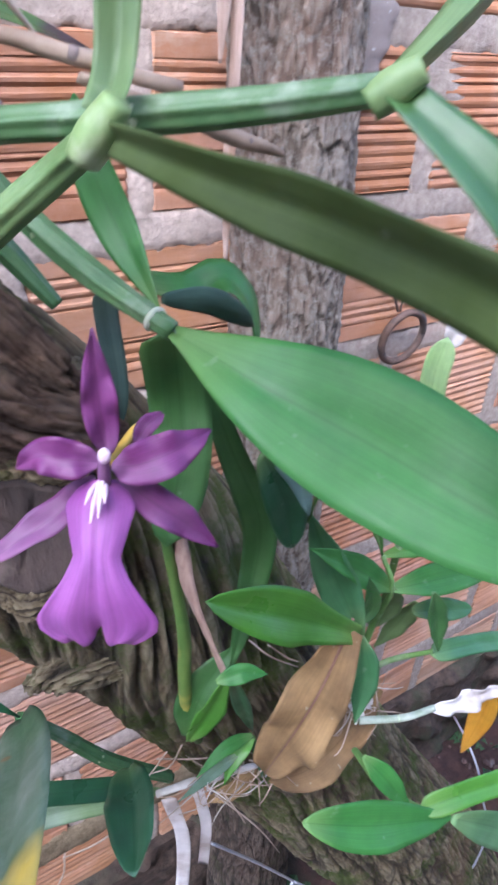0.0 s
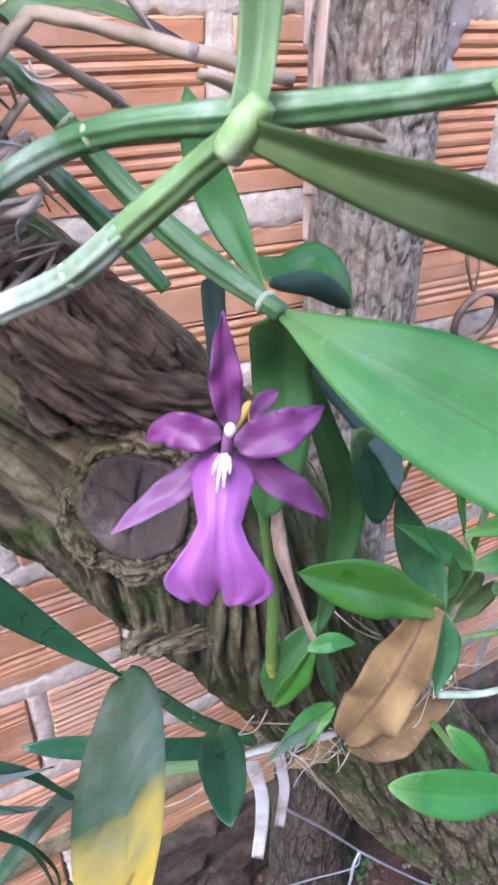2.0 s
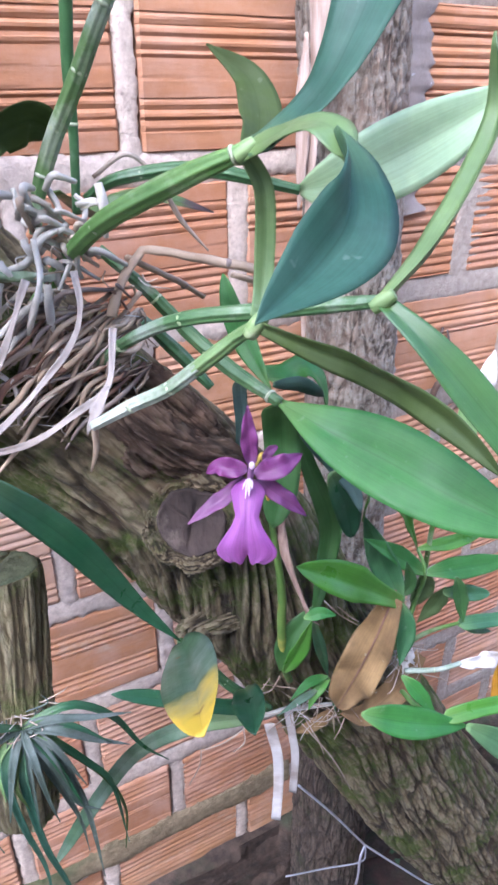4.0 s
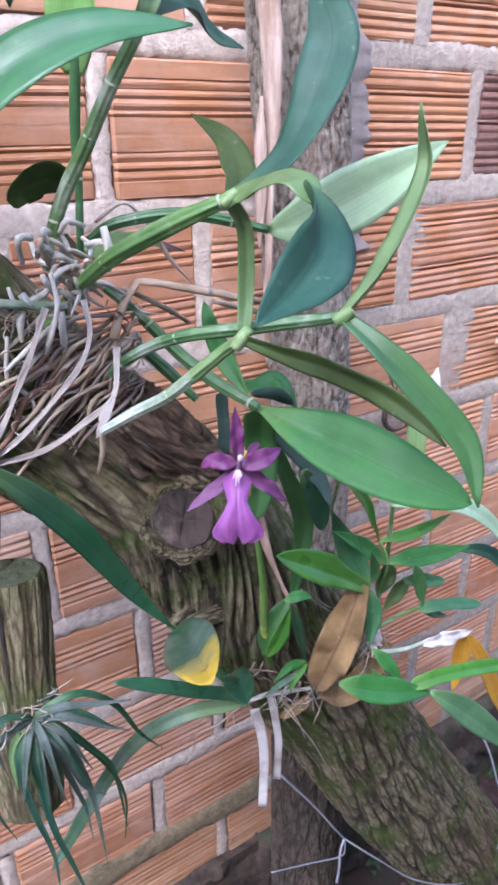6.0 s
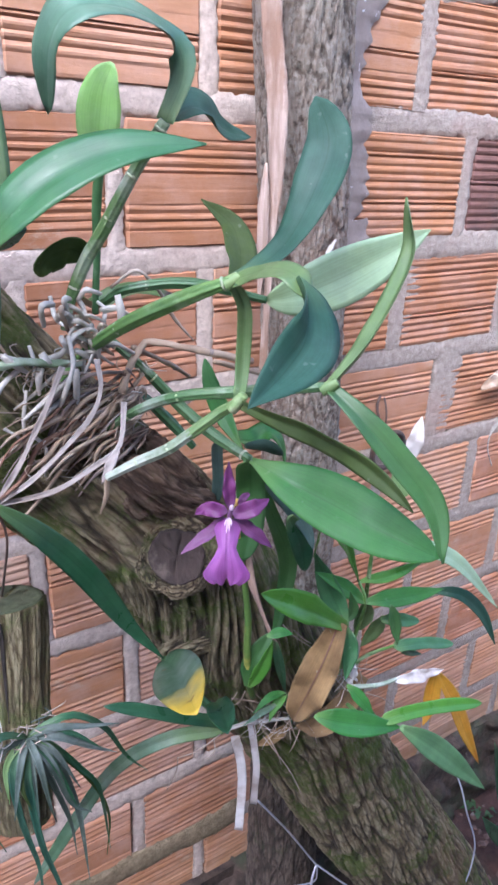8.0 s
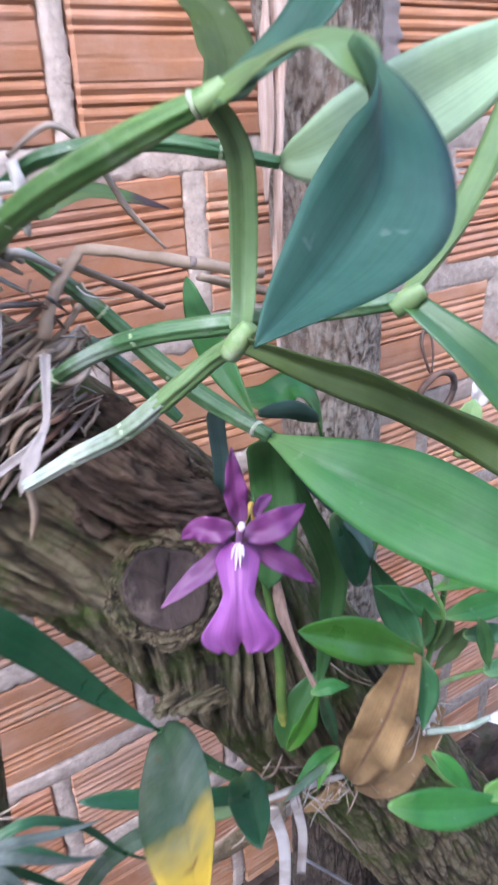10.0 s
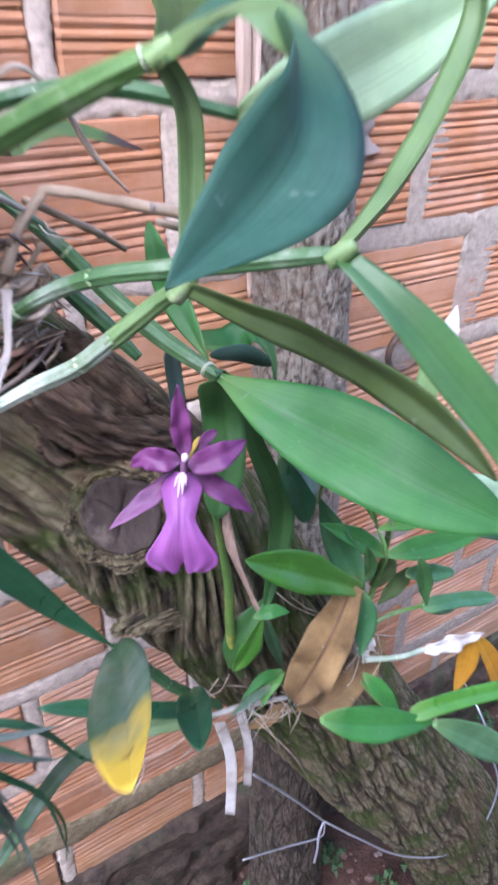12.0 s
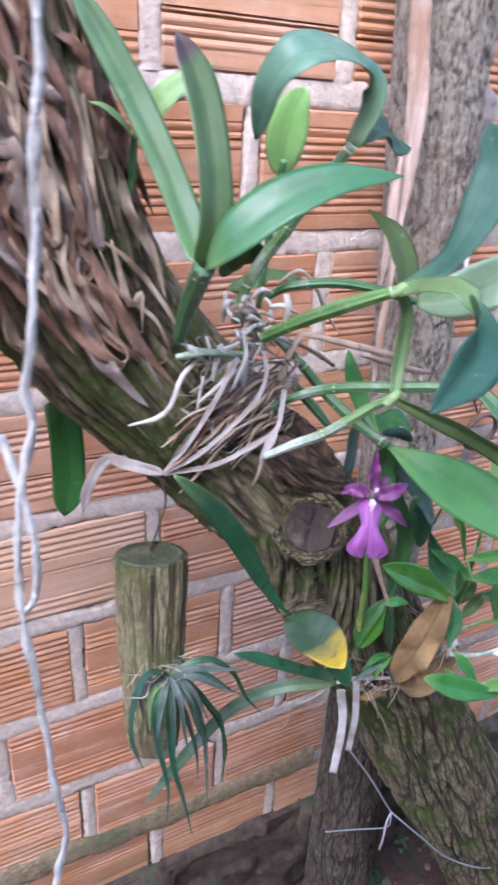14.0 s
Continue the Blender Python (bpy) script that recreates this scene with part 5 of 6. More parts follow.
part("stalk", tube([fp(0, -20, -0.002), fp(20, 20, -0.014), fp(44, 72, -0.026), fp(52, 20, -0.034), (0.2000, 0.2860, 1.0300)], [0.0014, 0.0013, 0.0012, 0.0012, 0.0012], 30, 9), ORANGE, flower, "orange top of the flower stalk")
part("stalk", tube([(0.2000, 0.2860, 1.0310), (0.2036, 0.2860, 1.0094), (0.2086, 0.2880, 0.9838), (0.2132, 0.2900, 0.9544), (0.2147, 0.2920, 0.9247), (0.2200, 0.2960, 0.8875), (0.2294, 0.3020, 0.8602)], [0.0014, 0.0022, 0.0025, 0.0030, 0.0031, 0.0032, 0.0026], 30, 9), STALKM, flower, "yellow-green flower stalk")
part("bud", leaf([fp(60, 25, -0.010), fp(85, 75, -0.010), fp(125, 108, -0.012)], 0.0050, 12, FN, 0.3, 0.0007, "oval", wave=0.2, across=6), PETAL, flower, "small withered lilac bud")
settle(flower)

# ---- cane with the drooping blade and the yellowing leaf ----
droop = thing("orchid_shoot", (0.215, 0.305, 0.845), "drooping orchid shoot with a dark blade and a yellowing leaf", "orchid")
BT = (0.1435, 0.299, 0.940)
cane(droop, [(0.2145, 0.3060, 0.8345), (0.1814, 0.3040, 0.8762), (0.1596, 0.3020, 0.9133), BT], [0.004, 0.0045, 0.0038, 0.003], CANED, (0.5,), label="dark green cane")
add_leaf(droop, [(0.0288, 0.2780, 1.1122), (0.0563, 0.2840, 1.0807), (0.0847, 0.2920, 1.0396), (0.1178, 0.3000, 0.9792), BT], 0.0170, LEAF_DARK, "long dark glossy blade", face=Vector((-0.35, -0.65, 0.65)), shape="lance", fold=0.14, n=28)
add_leaf(droop, [BT, (0.134, 0.265, 0.960), (0.116, 0.213, 0.993), (0.101, 0.170, 1.015)], 0.0360, LEAF_YELLOW, "leaf turning yellow towards its tip", face=Vector((-0.45, -0.38, 0.80)), shape="oval", fold=0.2, n=26)
settle(droop)

# ---- clump at the bend ----
Q0, QX, QY = Vector((0.2585, 0.2880, 0.8403)), Vector((0.3299, 0.2860, 0.8078)), Vector((0.2714, 0.2920, 0.7536))
QX, QY = (QX - Q0) / 100, (QY - Q0) / 100


def mat_low(u, v, out):
    """A place on the bark round the clump: along and down from its middle, and out from the bark in metres."""
    return tuple(Q0 + QX * (u - 560) + QY * (v - 1180) + VIEW * out)


clump = thing("orchid_clump", (0.29, 0.30, 0.83), "leafy orchid clump growing where the trunk bends", "orchid")
KA, KB, KC = (0.2990, 0.2680, 0.9310), (0.3285, 0.2790, 0.9385), (0.3262, 0.2870, 0.9560)
cane(clump, [(0.3130, 0.2850, 0.8620), (0.3060, 0.2780, 0.8900), KA], [0.0022, 0.0022, 0.0016], CANE, (0.3, 0.6), grooves=0, label="thin green stem")
cane(clump, [(0.3180, 0.2850, 0.8650), (0.3330, 0.2900, 0.9000), KB, KC], [0.0020, 0.0022, 0.0018, 0.0014], CANE, (0.3, 0.6), grooves=0, label="thin green stem")
cane(clump, [(0.3250, 0.2880, 0.8600), (0.3436, 0.2830, 0.8718), (0.3566, 0.2640, 0.8915)], [0.0018, 0.0020, 0.0014], CANE, (0.5,), grooves=0)
cane(clump, [(0.2990, 0.2560, 0.8560), (0.2860, 0.2250, 0.8760), (0.2880, 0.2010, 0.8880)], [0.0020, 0.0020, 0.0016], CANE, (0.5,), grooves=0, label="thin green stem")
GR = LEAF_GRASS
for pts, w, m, kw in (
    ([KA, (0.2540, 0.2705, 0.9651), (0.2136, 0.2740, 0.9902)], 0.0275, GR, dict(face=Vector((-0.45, -0.6, 0.65)), shape="taper", fold=0.35)),
    ([KA, (0.2915, 0.2855, 0.9615), (0.2771, 0.2920, 0.9983)], 0.0225, LEAF_COOL, dict(face=Vector((-0.6, -0.75, 0.3)), fold=0.35)),
    ([(0.3036, 0.2750, 0.9301), (0.3111, 0.2750, 0.9378), (0.3057, 0.2750, 0.9598)], 0.0111, LEAF_DEEP, dict(face=Vector((-0.3, -0.9, 0.3)))),
    ([KB, (0.2992, 0.2810, 0.9648), (0.2729, 0.2840, 0.9851)], 0.0168, LEAF_MID, dict(face=Vector((-0.3, -0.6, 0.75)), fold=0.25)),
    ([(0.2550, 0.2600, 1.0527), (0.2914, 0.2715, 1.0122), KC], 0.0142, GR, dict(face=Vector((0.1, -0.85, 0.5)), fold=0.2)),
    ([(0.2660, 0.2700, 1.0403), (0.2701, 0.2800, 1.0195), (0.2758, 0.2900, 0.9944)], 0.0075, GR, dict(face=Vector((0.3, -0.8, 0.4)))),
    ([KC, (0.3634, 0.2835, 0.9533), (0.4022, 0.2800, 0.9609)], 0.0125, GR, dict(face=Vector((-0.2, -0.5, 0.8)))),
    ([KB, (0.3711, 0.2740, 0.9325), (0.4165, 0.2680, 0.9292)], 0.0200, LEAF_MID, dict(face=Vector((-0.25, -0.5, 0.82)), fold=0.25)),
    ([(0.3501, 0.2690, 0.9341), (0.3547, 0.2650, 0.9125), (0.3569, 0.2610, 0.8939)], 0.0143, LEAF_DEEP, dict(face=Vector((-0.2, -0.9, 0.3)), fold=0.3)),
    ([(0.3521, 0.2800, 0.9102), (0.3726, 0.2750, 0.9055), (0.3921, 0.2700, 0.9011)], 0.0150, LEAF_COOL, dict(face=Vector((-0.2, -0.5, 0.8)), shape="oval")),
    ([(0.3555, 0.2640, 0.8900), (0.3893, 0.2595, 0.8835), (0.4278, 0.2550, 0.8708)], 0.0128, LEAF_COOL, dict(face=Vector((-0.2, -0.45, 0.85)), shape="strap")),
    ([(0.3615, 0.2680, 0.8848), (0.3816, 0.2680, 0.8713), (0.4006, 0.2680, 0.8600)], 0.0100, LEAF_COOL, dict(face=Vector((-0.2, -0.6, 0.7)))),
    ([KB, (0.3363, 0.2860, 0.9168), (0.3335, 0.2920, 0.8979)], 0.0180, LEAF_SOFT, dict(face=Vector((-0.5, -0.8, 0.3)), shape="oval")),
    ([(0.3627, 0.2870, 0.9062), (0.3554, 0.2905, 0.8897), (0.3435, 0.2940, 0.8734)], 0.0160, LEAF_SOFT, dict(face=Vector((-0.4, -0.8, 0.3)))),
    ([KA, (0.2970, 0.2595, 0.9125), (0.2890, 0.2520, 0.8904)], 0.0165, LEAF_COOL, dict(face=Vector((-0.45, -0.85, 0.2)), fold=0.4)),
    ([(0.2280, 0.2170, 0.9103), (0.2576, 0.2060, 0.8977), (0.2997, 0.1950, 0.8825)], 0.0225, LEAF_MID, dict(face=Vector((-0.35, -0.5, 0.8)), shape="lance", fold=0.3)),
    ([(0.2850, 0.2030, 0.8893), (0.3142, 0.1953, 0.8918), (0.3453, 0.1877, 0.8891), (0.3774, 0.1800, 0.8826)], 0.0120, GR, dict(face=Vector((-0.3, -0.5, 0.8)), shape="strap", fold=0.3)),
    ([(0.2984, 0.1940, 0.8840), (0.3431, 0.1895, 0.8402), (0.4185, 0.1850, 0.7544)], 0.0240, LEAF_MINT, dict(face=Vector((-0.5, -0.55, 0.65)))),
    ([(0.2623, 0.2220, 0.9213), (0.2693, 0.2130, 0.9110), (0.2790, 0.2040, 0.8940)], 0.0115, LEAF_MID, dict(face=Vector((-0.3, -0.5, 0.8)), fold=0.3)),
    ([(0.2149, 0.2900, 0.8871), (0.2235, 0.2890, 0.9174), (0.2383, 0.2880, 0.9392)], 0.0230, LEAF_DEEP, dict(face=Vector((-0.6, -0.7, 0.3)), fold=0.2)),
    ([(0.2130, 0.2840, 0.8919), (0.2216, 0.2795, 0.9134), (0.2274, 0.2750, 0.9393)], 0.0150, GR, dict(face=Vector((-0.2, -0.9, 0.3)), fold=0.25)),
    ([(0.2095, 0.2580, 0.9632), (0.2203, 0.2550, 0.9650), (0.2299, 0.2520, 0.9615)], 0.0090, LEAF_MID, dict(face=Vector((-0.3, -0.6, 0.7)))),
    ([(0.2208, 0.2640, 0.9533), (0.2378, 0.2765, 0.9085), (0.2567, 0.2910, 0.8601)], 0.0090, LEAF_DARK, dict(face=Vector((-0.5, -0.8, 0.3)), fold=0.3)),
    ([(0.2518, 0.2850, 0.8688), (0.2332, 0.2825, 0.8734), (0.2156, 0.2800, 0.8669)], 0.0080, LEAF_MID, dict(face=Vector((-0.3, -0.5, 0.8)))),
    ([(0.2532, 0.2850, 0.8663), (0.2389, 0.2815, 0.8610), (0.2309, 0.2780, 0.8516)], 0.0090, GR, dict(face=Vector((-0.3, -0.5, 0.8)))),
    ([(0.2506, 0.2850, 0.8688), (0.2551, 0.2825, 0.8522), (0.2574, 0.2800, 0.8339)], 0.0060, LEAF_DARK, dict(face=Vector((-0.5, -0.8, 0.3)))),
    ([(0.2429, 0.2830, 0.8622), (0.2256, 0.2795, 0.8642), (0.2035, 0.2760, 0.8629)], 0.0065, LEAF_FADED, dict(face=Vector((-0.3, -0.5, 0.8)))),
    ([(0.2009, 0.3000, 0.8467), (0.1582, 0.3020, 0.8725), (0.1230, 0.3060, 0.8941), (0.0985, 0.3120, 0.9041)], 0.012, LEAF_DARK, dict(face=Vector((-0.3, -0.5, 0.8)), shape="strap")),
    ([(0.2057, 0.3000, 0.8373), (0.1548, 0.3150, 0.8397), (0.1186, 0.3450, 0.7991), (0.0870, 0.3800, 0.7130), (0.0497, 0.4100, 0.6166)], 0.0135, LEAF_FADED, dict(face=Vector((-0.3, -0.7, 0.6)), shape="strap", n=28)),
    ([(0.1851, 0.2915, 0.8843), (0.1740, 0.2620, 0.9020), (0.1610, 0.2323, 0.9150)], 0.0235, LEAF_DARK, dict(face=Vector((-0.35, -0.45, 0.82)), shape="oval", fold=0.4)),
):
    kw.setdefault("shape", "point")
    add_leaf(clump, pts, w * 0.9, m, wave=0.10, n=26, **{k: v for k, v in kw.items() if k != "n"})
# dry sheath on the far shoot
part("sheath", leaf([(0.3420, 0.2460, 0.8708), (0.3664, 0.2410, 0.8698), (0.3947, 0.2360, 0.8685)], 0.0115, 18, VIEW, 0.5, 0.0008, "lance", wave=0.6, across=6), CLOTH, clump, "white papery sheath")
cane(clump, [(0.3067, 0.2640, 0.8660), (0.3277, 0.2520, 0.8678), (0.3445, 0.2460, 0.8715)], [0.0024, 0.0022, 0.0020], CANEW, (0.5,), grooves=0)
add_leaf(clump, [(0.3925, 0.2400, 0.8630), (0.4201, 0.2383, 0.8184), (0.4438, 0.2367, 0.7723), (0.4796, 0.2350, 0.7060)], 0.0180, LEAF_ORANGE, "old orange leaf", face=Vector((-0.1, -0.9, 0.4)))
add_leaf(clump, [(0.3930, 0.2420, 0.8620), (0.3989, 0.2475, 0.8146), (0.3969, 0.2500, 0.7874)], 0.0150, LEAF_ORANGE, "old orange leaf", face=Vector((-0.7, -0.5, 0.3)))
# thin roots
rng = random.Random(9)
for x0, y0, x1, y1 in ((560, 1185, 575, 1225), (575, 1185, 605, 1228), (520, 1215, 580, 1325), (525, 1210, 545, 1260), (600, 1180, 640, 1190), (585, 1190, 560, 1240), (640, 1130, 690, 1180), (690, 1150, 745, 1170), (560, 1060, 600, 1085), (575, 1065, 600, 1080), (460, 1210, 400, 1240), (400, 1240, 380, 1285), (450, 1215, 435, 1245), (500, 1150, 475, 1170), (480, 1160, 520, 1165), (655, 1075, 640, 1100), (450, 1180, 490, 1150)):
    a, b = mat_low(x0, y0, 0.0), mat_low(x1, y1, 0.004)
    mid = tuple((p + q) / 2 + rng.uniform(-0.004, 0.004) for p, q in zip(a, b))
    part("root", tube([a, mid, b], [0.0005, 0.0005, 0.0003], 10, 6), ROOT, clump)
for cx, cy, cz, n0, sp in ((0.313, 0.272, 0.872, 22, 0.011), (0.232, 0.284, 0.850, 22, 0.016), (0.262, 0.283, 0.835, 16, 0.018)):
    for i in range(n0):
        a = Vector((cx + rng.uniform(-sp, sp), cy + rng.uniform(-0.004, 0.006), cz + rng.uniform(-sp, sp) * 0.6))
        d = Vector((rng.uniform(-1, 1), rng.uniform(-0.4, 0.2), rng.uniform(-1, 0.5))).normalized() * rng.uniform(0.010, 0.030)
        m = a + d * 0.5 + Vector((rng.uniform(-0.007, 0.007), -0.003, rng.uniform(-0.006, 0.007)))
        part("fibre", tube([a, m, a + d], [0.0004, 0.0003, 0.0002], 8, 5, 1.0, 0.3, seed=i), rng.choice((ROOTW, ROOT, ROOT, HUSK)), clump)
for pts in ([(0.3080, 0.2700, 0.8850), (0.3130, 0.2660, 0.8780), (0.3110, 0.2660, 0.8690)], [(0.3180, 0.2720, 0.8820), (0.3120, 0.2680, 0.8740), (0.3190, 0.2670, 0.8650)], [(0.3030, 0.2700, 0.8740), (0.3090, 0.2670, 0.8690), (0.3070, 0.2660, 0.8600)]):
    part("sheath", leaf(pts, 0.0050, 12, VIEW, 0.4, 0.0007, "lance", wave=0.8, across=6), CLOTH, clump, "white papery sheath")
settle(clump)

dead = thing("dead_leaf", (0.285, 0.30, 0.83), "large curled dead brown leaf lying on the bark", "leaf", "dead leaves")
part("blade", leaf([(0.2924, 0.2700, 0.9376), (0.2786, 0.2670, 0.9121), (0.2673, 0.2690, 0.8829), (0.2576, 0.2790, 0.8390)], 0.031, 44, Vector((-0.6, -0.6, 0.5)), 0.35, 0.0009, "strip", curl=0.15, wave=0.34, across=10), DEAD, dead)
part("midrib", tube([(0.2950, 0.2712, 0.9420), (0.2780, 0.2660, 0.9125), (0.2667, 0.2680, 0.8833), (0.2576, 0.2780, 0.8400)], [0.0009, 0.0006, 0.0005, 0.0002], 24, 6), SHRED, dead, "raised midrib")
settle(dead)
dead2 = thing("dead_leaf", (0.29, 0.30, 0.80), "dead brown leaf lying on the bark", "leaf", "dead leaves")
part("blade", leaf([(0.3486, 0.2900, 0.8401), (0.3169, 0.2790, 0.8295), (0.2869, 0.2760, 0.8221), (0.2592, 0.2760, 0.8340)], 0.022, 34, Vector((-0.4, -0.6, 0.7)), 0.3, 0.0009, "strip", curl=0.2, wave=0.4, across=10), DEAD, dead2)
settle(dead2)
dead3 = thing("dead_leaf", (0.23, 0.30, 0.80), "small brown dead leaf under the clump", "leaf", "dead leaves")
part("blade", leaf([(0.2672, 0.2960, 0.8141), (0.2474, 0.2950, 0.8086), (0.2318, 0.3000, 0.8044)], 0.010, 14, Vector((-0.4, -0.6, 0.7)), 0.3, 0.0009, "lance", curl=0.2, wave=0.4), DEAD, dead3)
settle(dead3)
husk = thing("withered_shoot", (0.2056, 0.2950, 1.0417), "withered pinkish-brown hanging stem", "stem")
part("stem", tube([(0.2077, 0.2960, 1.0431), (0.2135, 0.2930, 1.0300), (0.2088, 0.2870, 1.0155), (0.2080, 0.2790, 0.9984), (0.2129, 0.2700, 0.9749), (0.2171, 0.2630, 0.9579), (0.2230, 0.2610, 0.9500)], [0.0030, 0.0052, 0.0056, 0.0044, 0.0024, 0.0022, 0.0009], 50, 14, 0.45, 0.4), WITHER, husk)
settle(husk)
ties = thing("cloth_tie", (0.23, 0.305, 0.78), "white cloth strips tied round the clump and hanging down", "tie")
part("strip", leaf([(0.2100, 0.2980, 0.8278), (0.2193, 0.3000, 0.7861), (0.2229, 0.3030, 0.7454), (0.2238, 0.3070, 0.6933)], 0.0082, 24, Vector((-0.5, -0.8, 0.1)), 0.0, 0.0012, "flat", wave=0.12, across=6), CLOTH, ties)
part("strip", leaf([(0.2238, 0.2940, 0.8375), (0.2311, 0.2980, 0.8044), (0.2374, 0.3020, 0.7702), (0.2404, 0.3080, 0.7171)], 0.0066, 22, Vector((-0.5, -0.8, 0.1)), 0.0, 0.0012, "flat", wave=0.15, across=6), CLOTH, ties)
part("band", tube([(0.2017, 0.2960, 0.8431), (0.2217, 0.2900, 0.8457), (0.2593, 0.2880, 0.8327)], [0.0022, 0.0028, 0.002], 16, 8, 0.6, 0.3), ROOTW, ties)
settle(ties)

# ---- wire ----
wire = thing("wire_loop", (0.3679, 0.3480, 0.4993), "thin galvanised wire looped round the trunk and twisted", "wire")
TW = (0.3657, 0.3450, 0.4989)
part("strand", tube([(0.2615, 0.3300, 0.6863), (0.3069, 0.3350, 0.6085), (0.3454, 0.3420, 0.5365), TW], 0.0012, 30, 7), WIREM, wire)
part("strand", tube([TW, (0.4084, 0.3300, 0.4472), (0.4685, 0.3150, 0.3766), (0.5414, 0.3000, 0.3280), (0.6038, 0.2980, 0.3270), (0.6230, 0.3020, 0.4014), (0.5995, 0.3120, 0.4791), (0.5954, 0.3250, 0.5144), (0.5942, 0.3450, 0.5379), (0.6150, 0.3800, 0.5266)], 0.0012, 60, 7), WIREM, wire)
part("strand", tube([(0.2662, 0.3520, 0.5105), (0.3174, 0.3500, 0.4869), (0.3631, 0.3460, 0.4684), (0.3677, 0.3450, 0.4838), TW], 0.0009, 30, 7), WIREM, wire)
part("twist", tube([TW, (0.3590, 0.3430, 0.4833), (0.3580, 0.3420, 0.4562), (0.3555, 0.3420, 0.4318)], 0.0014, 20, 7, 1, 0.4), WIREM, wire)
settle(wire)

# ---- hanging log with a small air plant ----
log = thing("hanging_log", (0.062, 0.345, 0.92), "short mossy log hung up by a wire", "log")
LT, LB = Vector((0.0475, 0.3800, 0.9773)), Vector((0.0341, 0.3380, 0.7965))
barked("log", [(*LT, 0.0315), (*(LT.lerp(LB, 0.3)), 0.0305), (*(LT.lerp(LB, 0.7)), 0.0265), (*LB, 0.022)], 220, 150, 0.0022, LOGM, log, coarse=95, long=0.08, fibre=0.5, seed=31, knobs=0.05)
LU = (LT - LB).normalized()
LQ = LU.to_track_quat("Z", "Y").to_matrix()
bm = bmesh.new()
rings = []
for rad, up in ((0.0295, -0.002), (0.0290, 0.0010), (0.0255, 0.0018), (0.0235, 0.0004), (0.017, 0.0010), (0.009, 0.0008), (0.002, 0.0008)):
    rings.append([])
    for i in range(64):
        a = 2 * math.pi * i / 64
        wob = 1 + 0.05 * noise.noise(Vector((math.cos(a) * 2, math.sin(a) * 2, 4)))
        dip = -0.004 * math.exp(-((a - 4.45) * rad / 0.0012) ** 2) if rad > 0.004 else 0.0
        rings[-1].append(bm.verts.new(LT + LQ @ Vector((rad * wob * math.cos(a), rad * wob * math.sin(a), up + dip + 0.0012 * noise.noise(Vector((math.cos(a) * rad * 220, math.sin(a) * rad * 220, 7)))))))
for a, b in zip(rings, rings[1:]):
    for j in range(64):
        bm.faces.new((a[j], a[(j + 1) % 64], b[(j + 1) % 64], b[j]))
bm.faces.new(rings[-1])
part("cut_face", bm, MOSSY, log, "mossy sawn top")
front = Vector((-0.30, -0.95, 0)).normalized()
# No real opening: a thin dark strip on the log paints the crack's shade.
part("split", leaf([tuple(LT.lerp(LB, k) + front * (0.0318 - 0.0032 * k)) for k in (-0.005, 0.12, 0.26, 0.42)], 0.0034, 26, front, 0.0, 0.0006, "grass", wave=0.5, across=4), GAP, log, "dark drying crack")
part("wire", tube([(0.0450, 0.3450, 1.0694), (0.0491, 0.3480, 1.0456), tuple(LT + Vector((0, 0, 0.004)))], 0.0009, 14, 6), IRON, log)
settle(log)
air = thing("air_plant", (0.0432, 0.3300, 0.8904), "small air plant with thin grey-green leaves on the hanging log", "air plant")
AB = (0.0422, 0.3220, 0.8941)
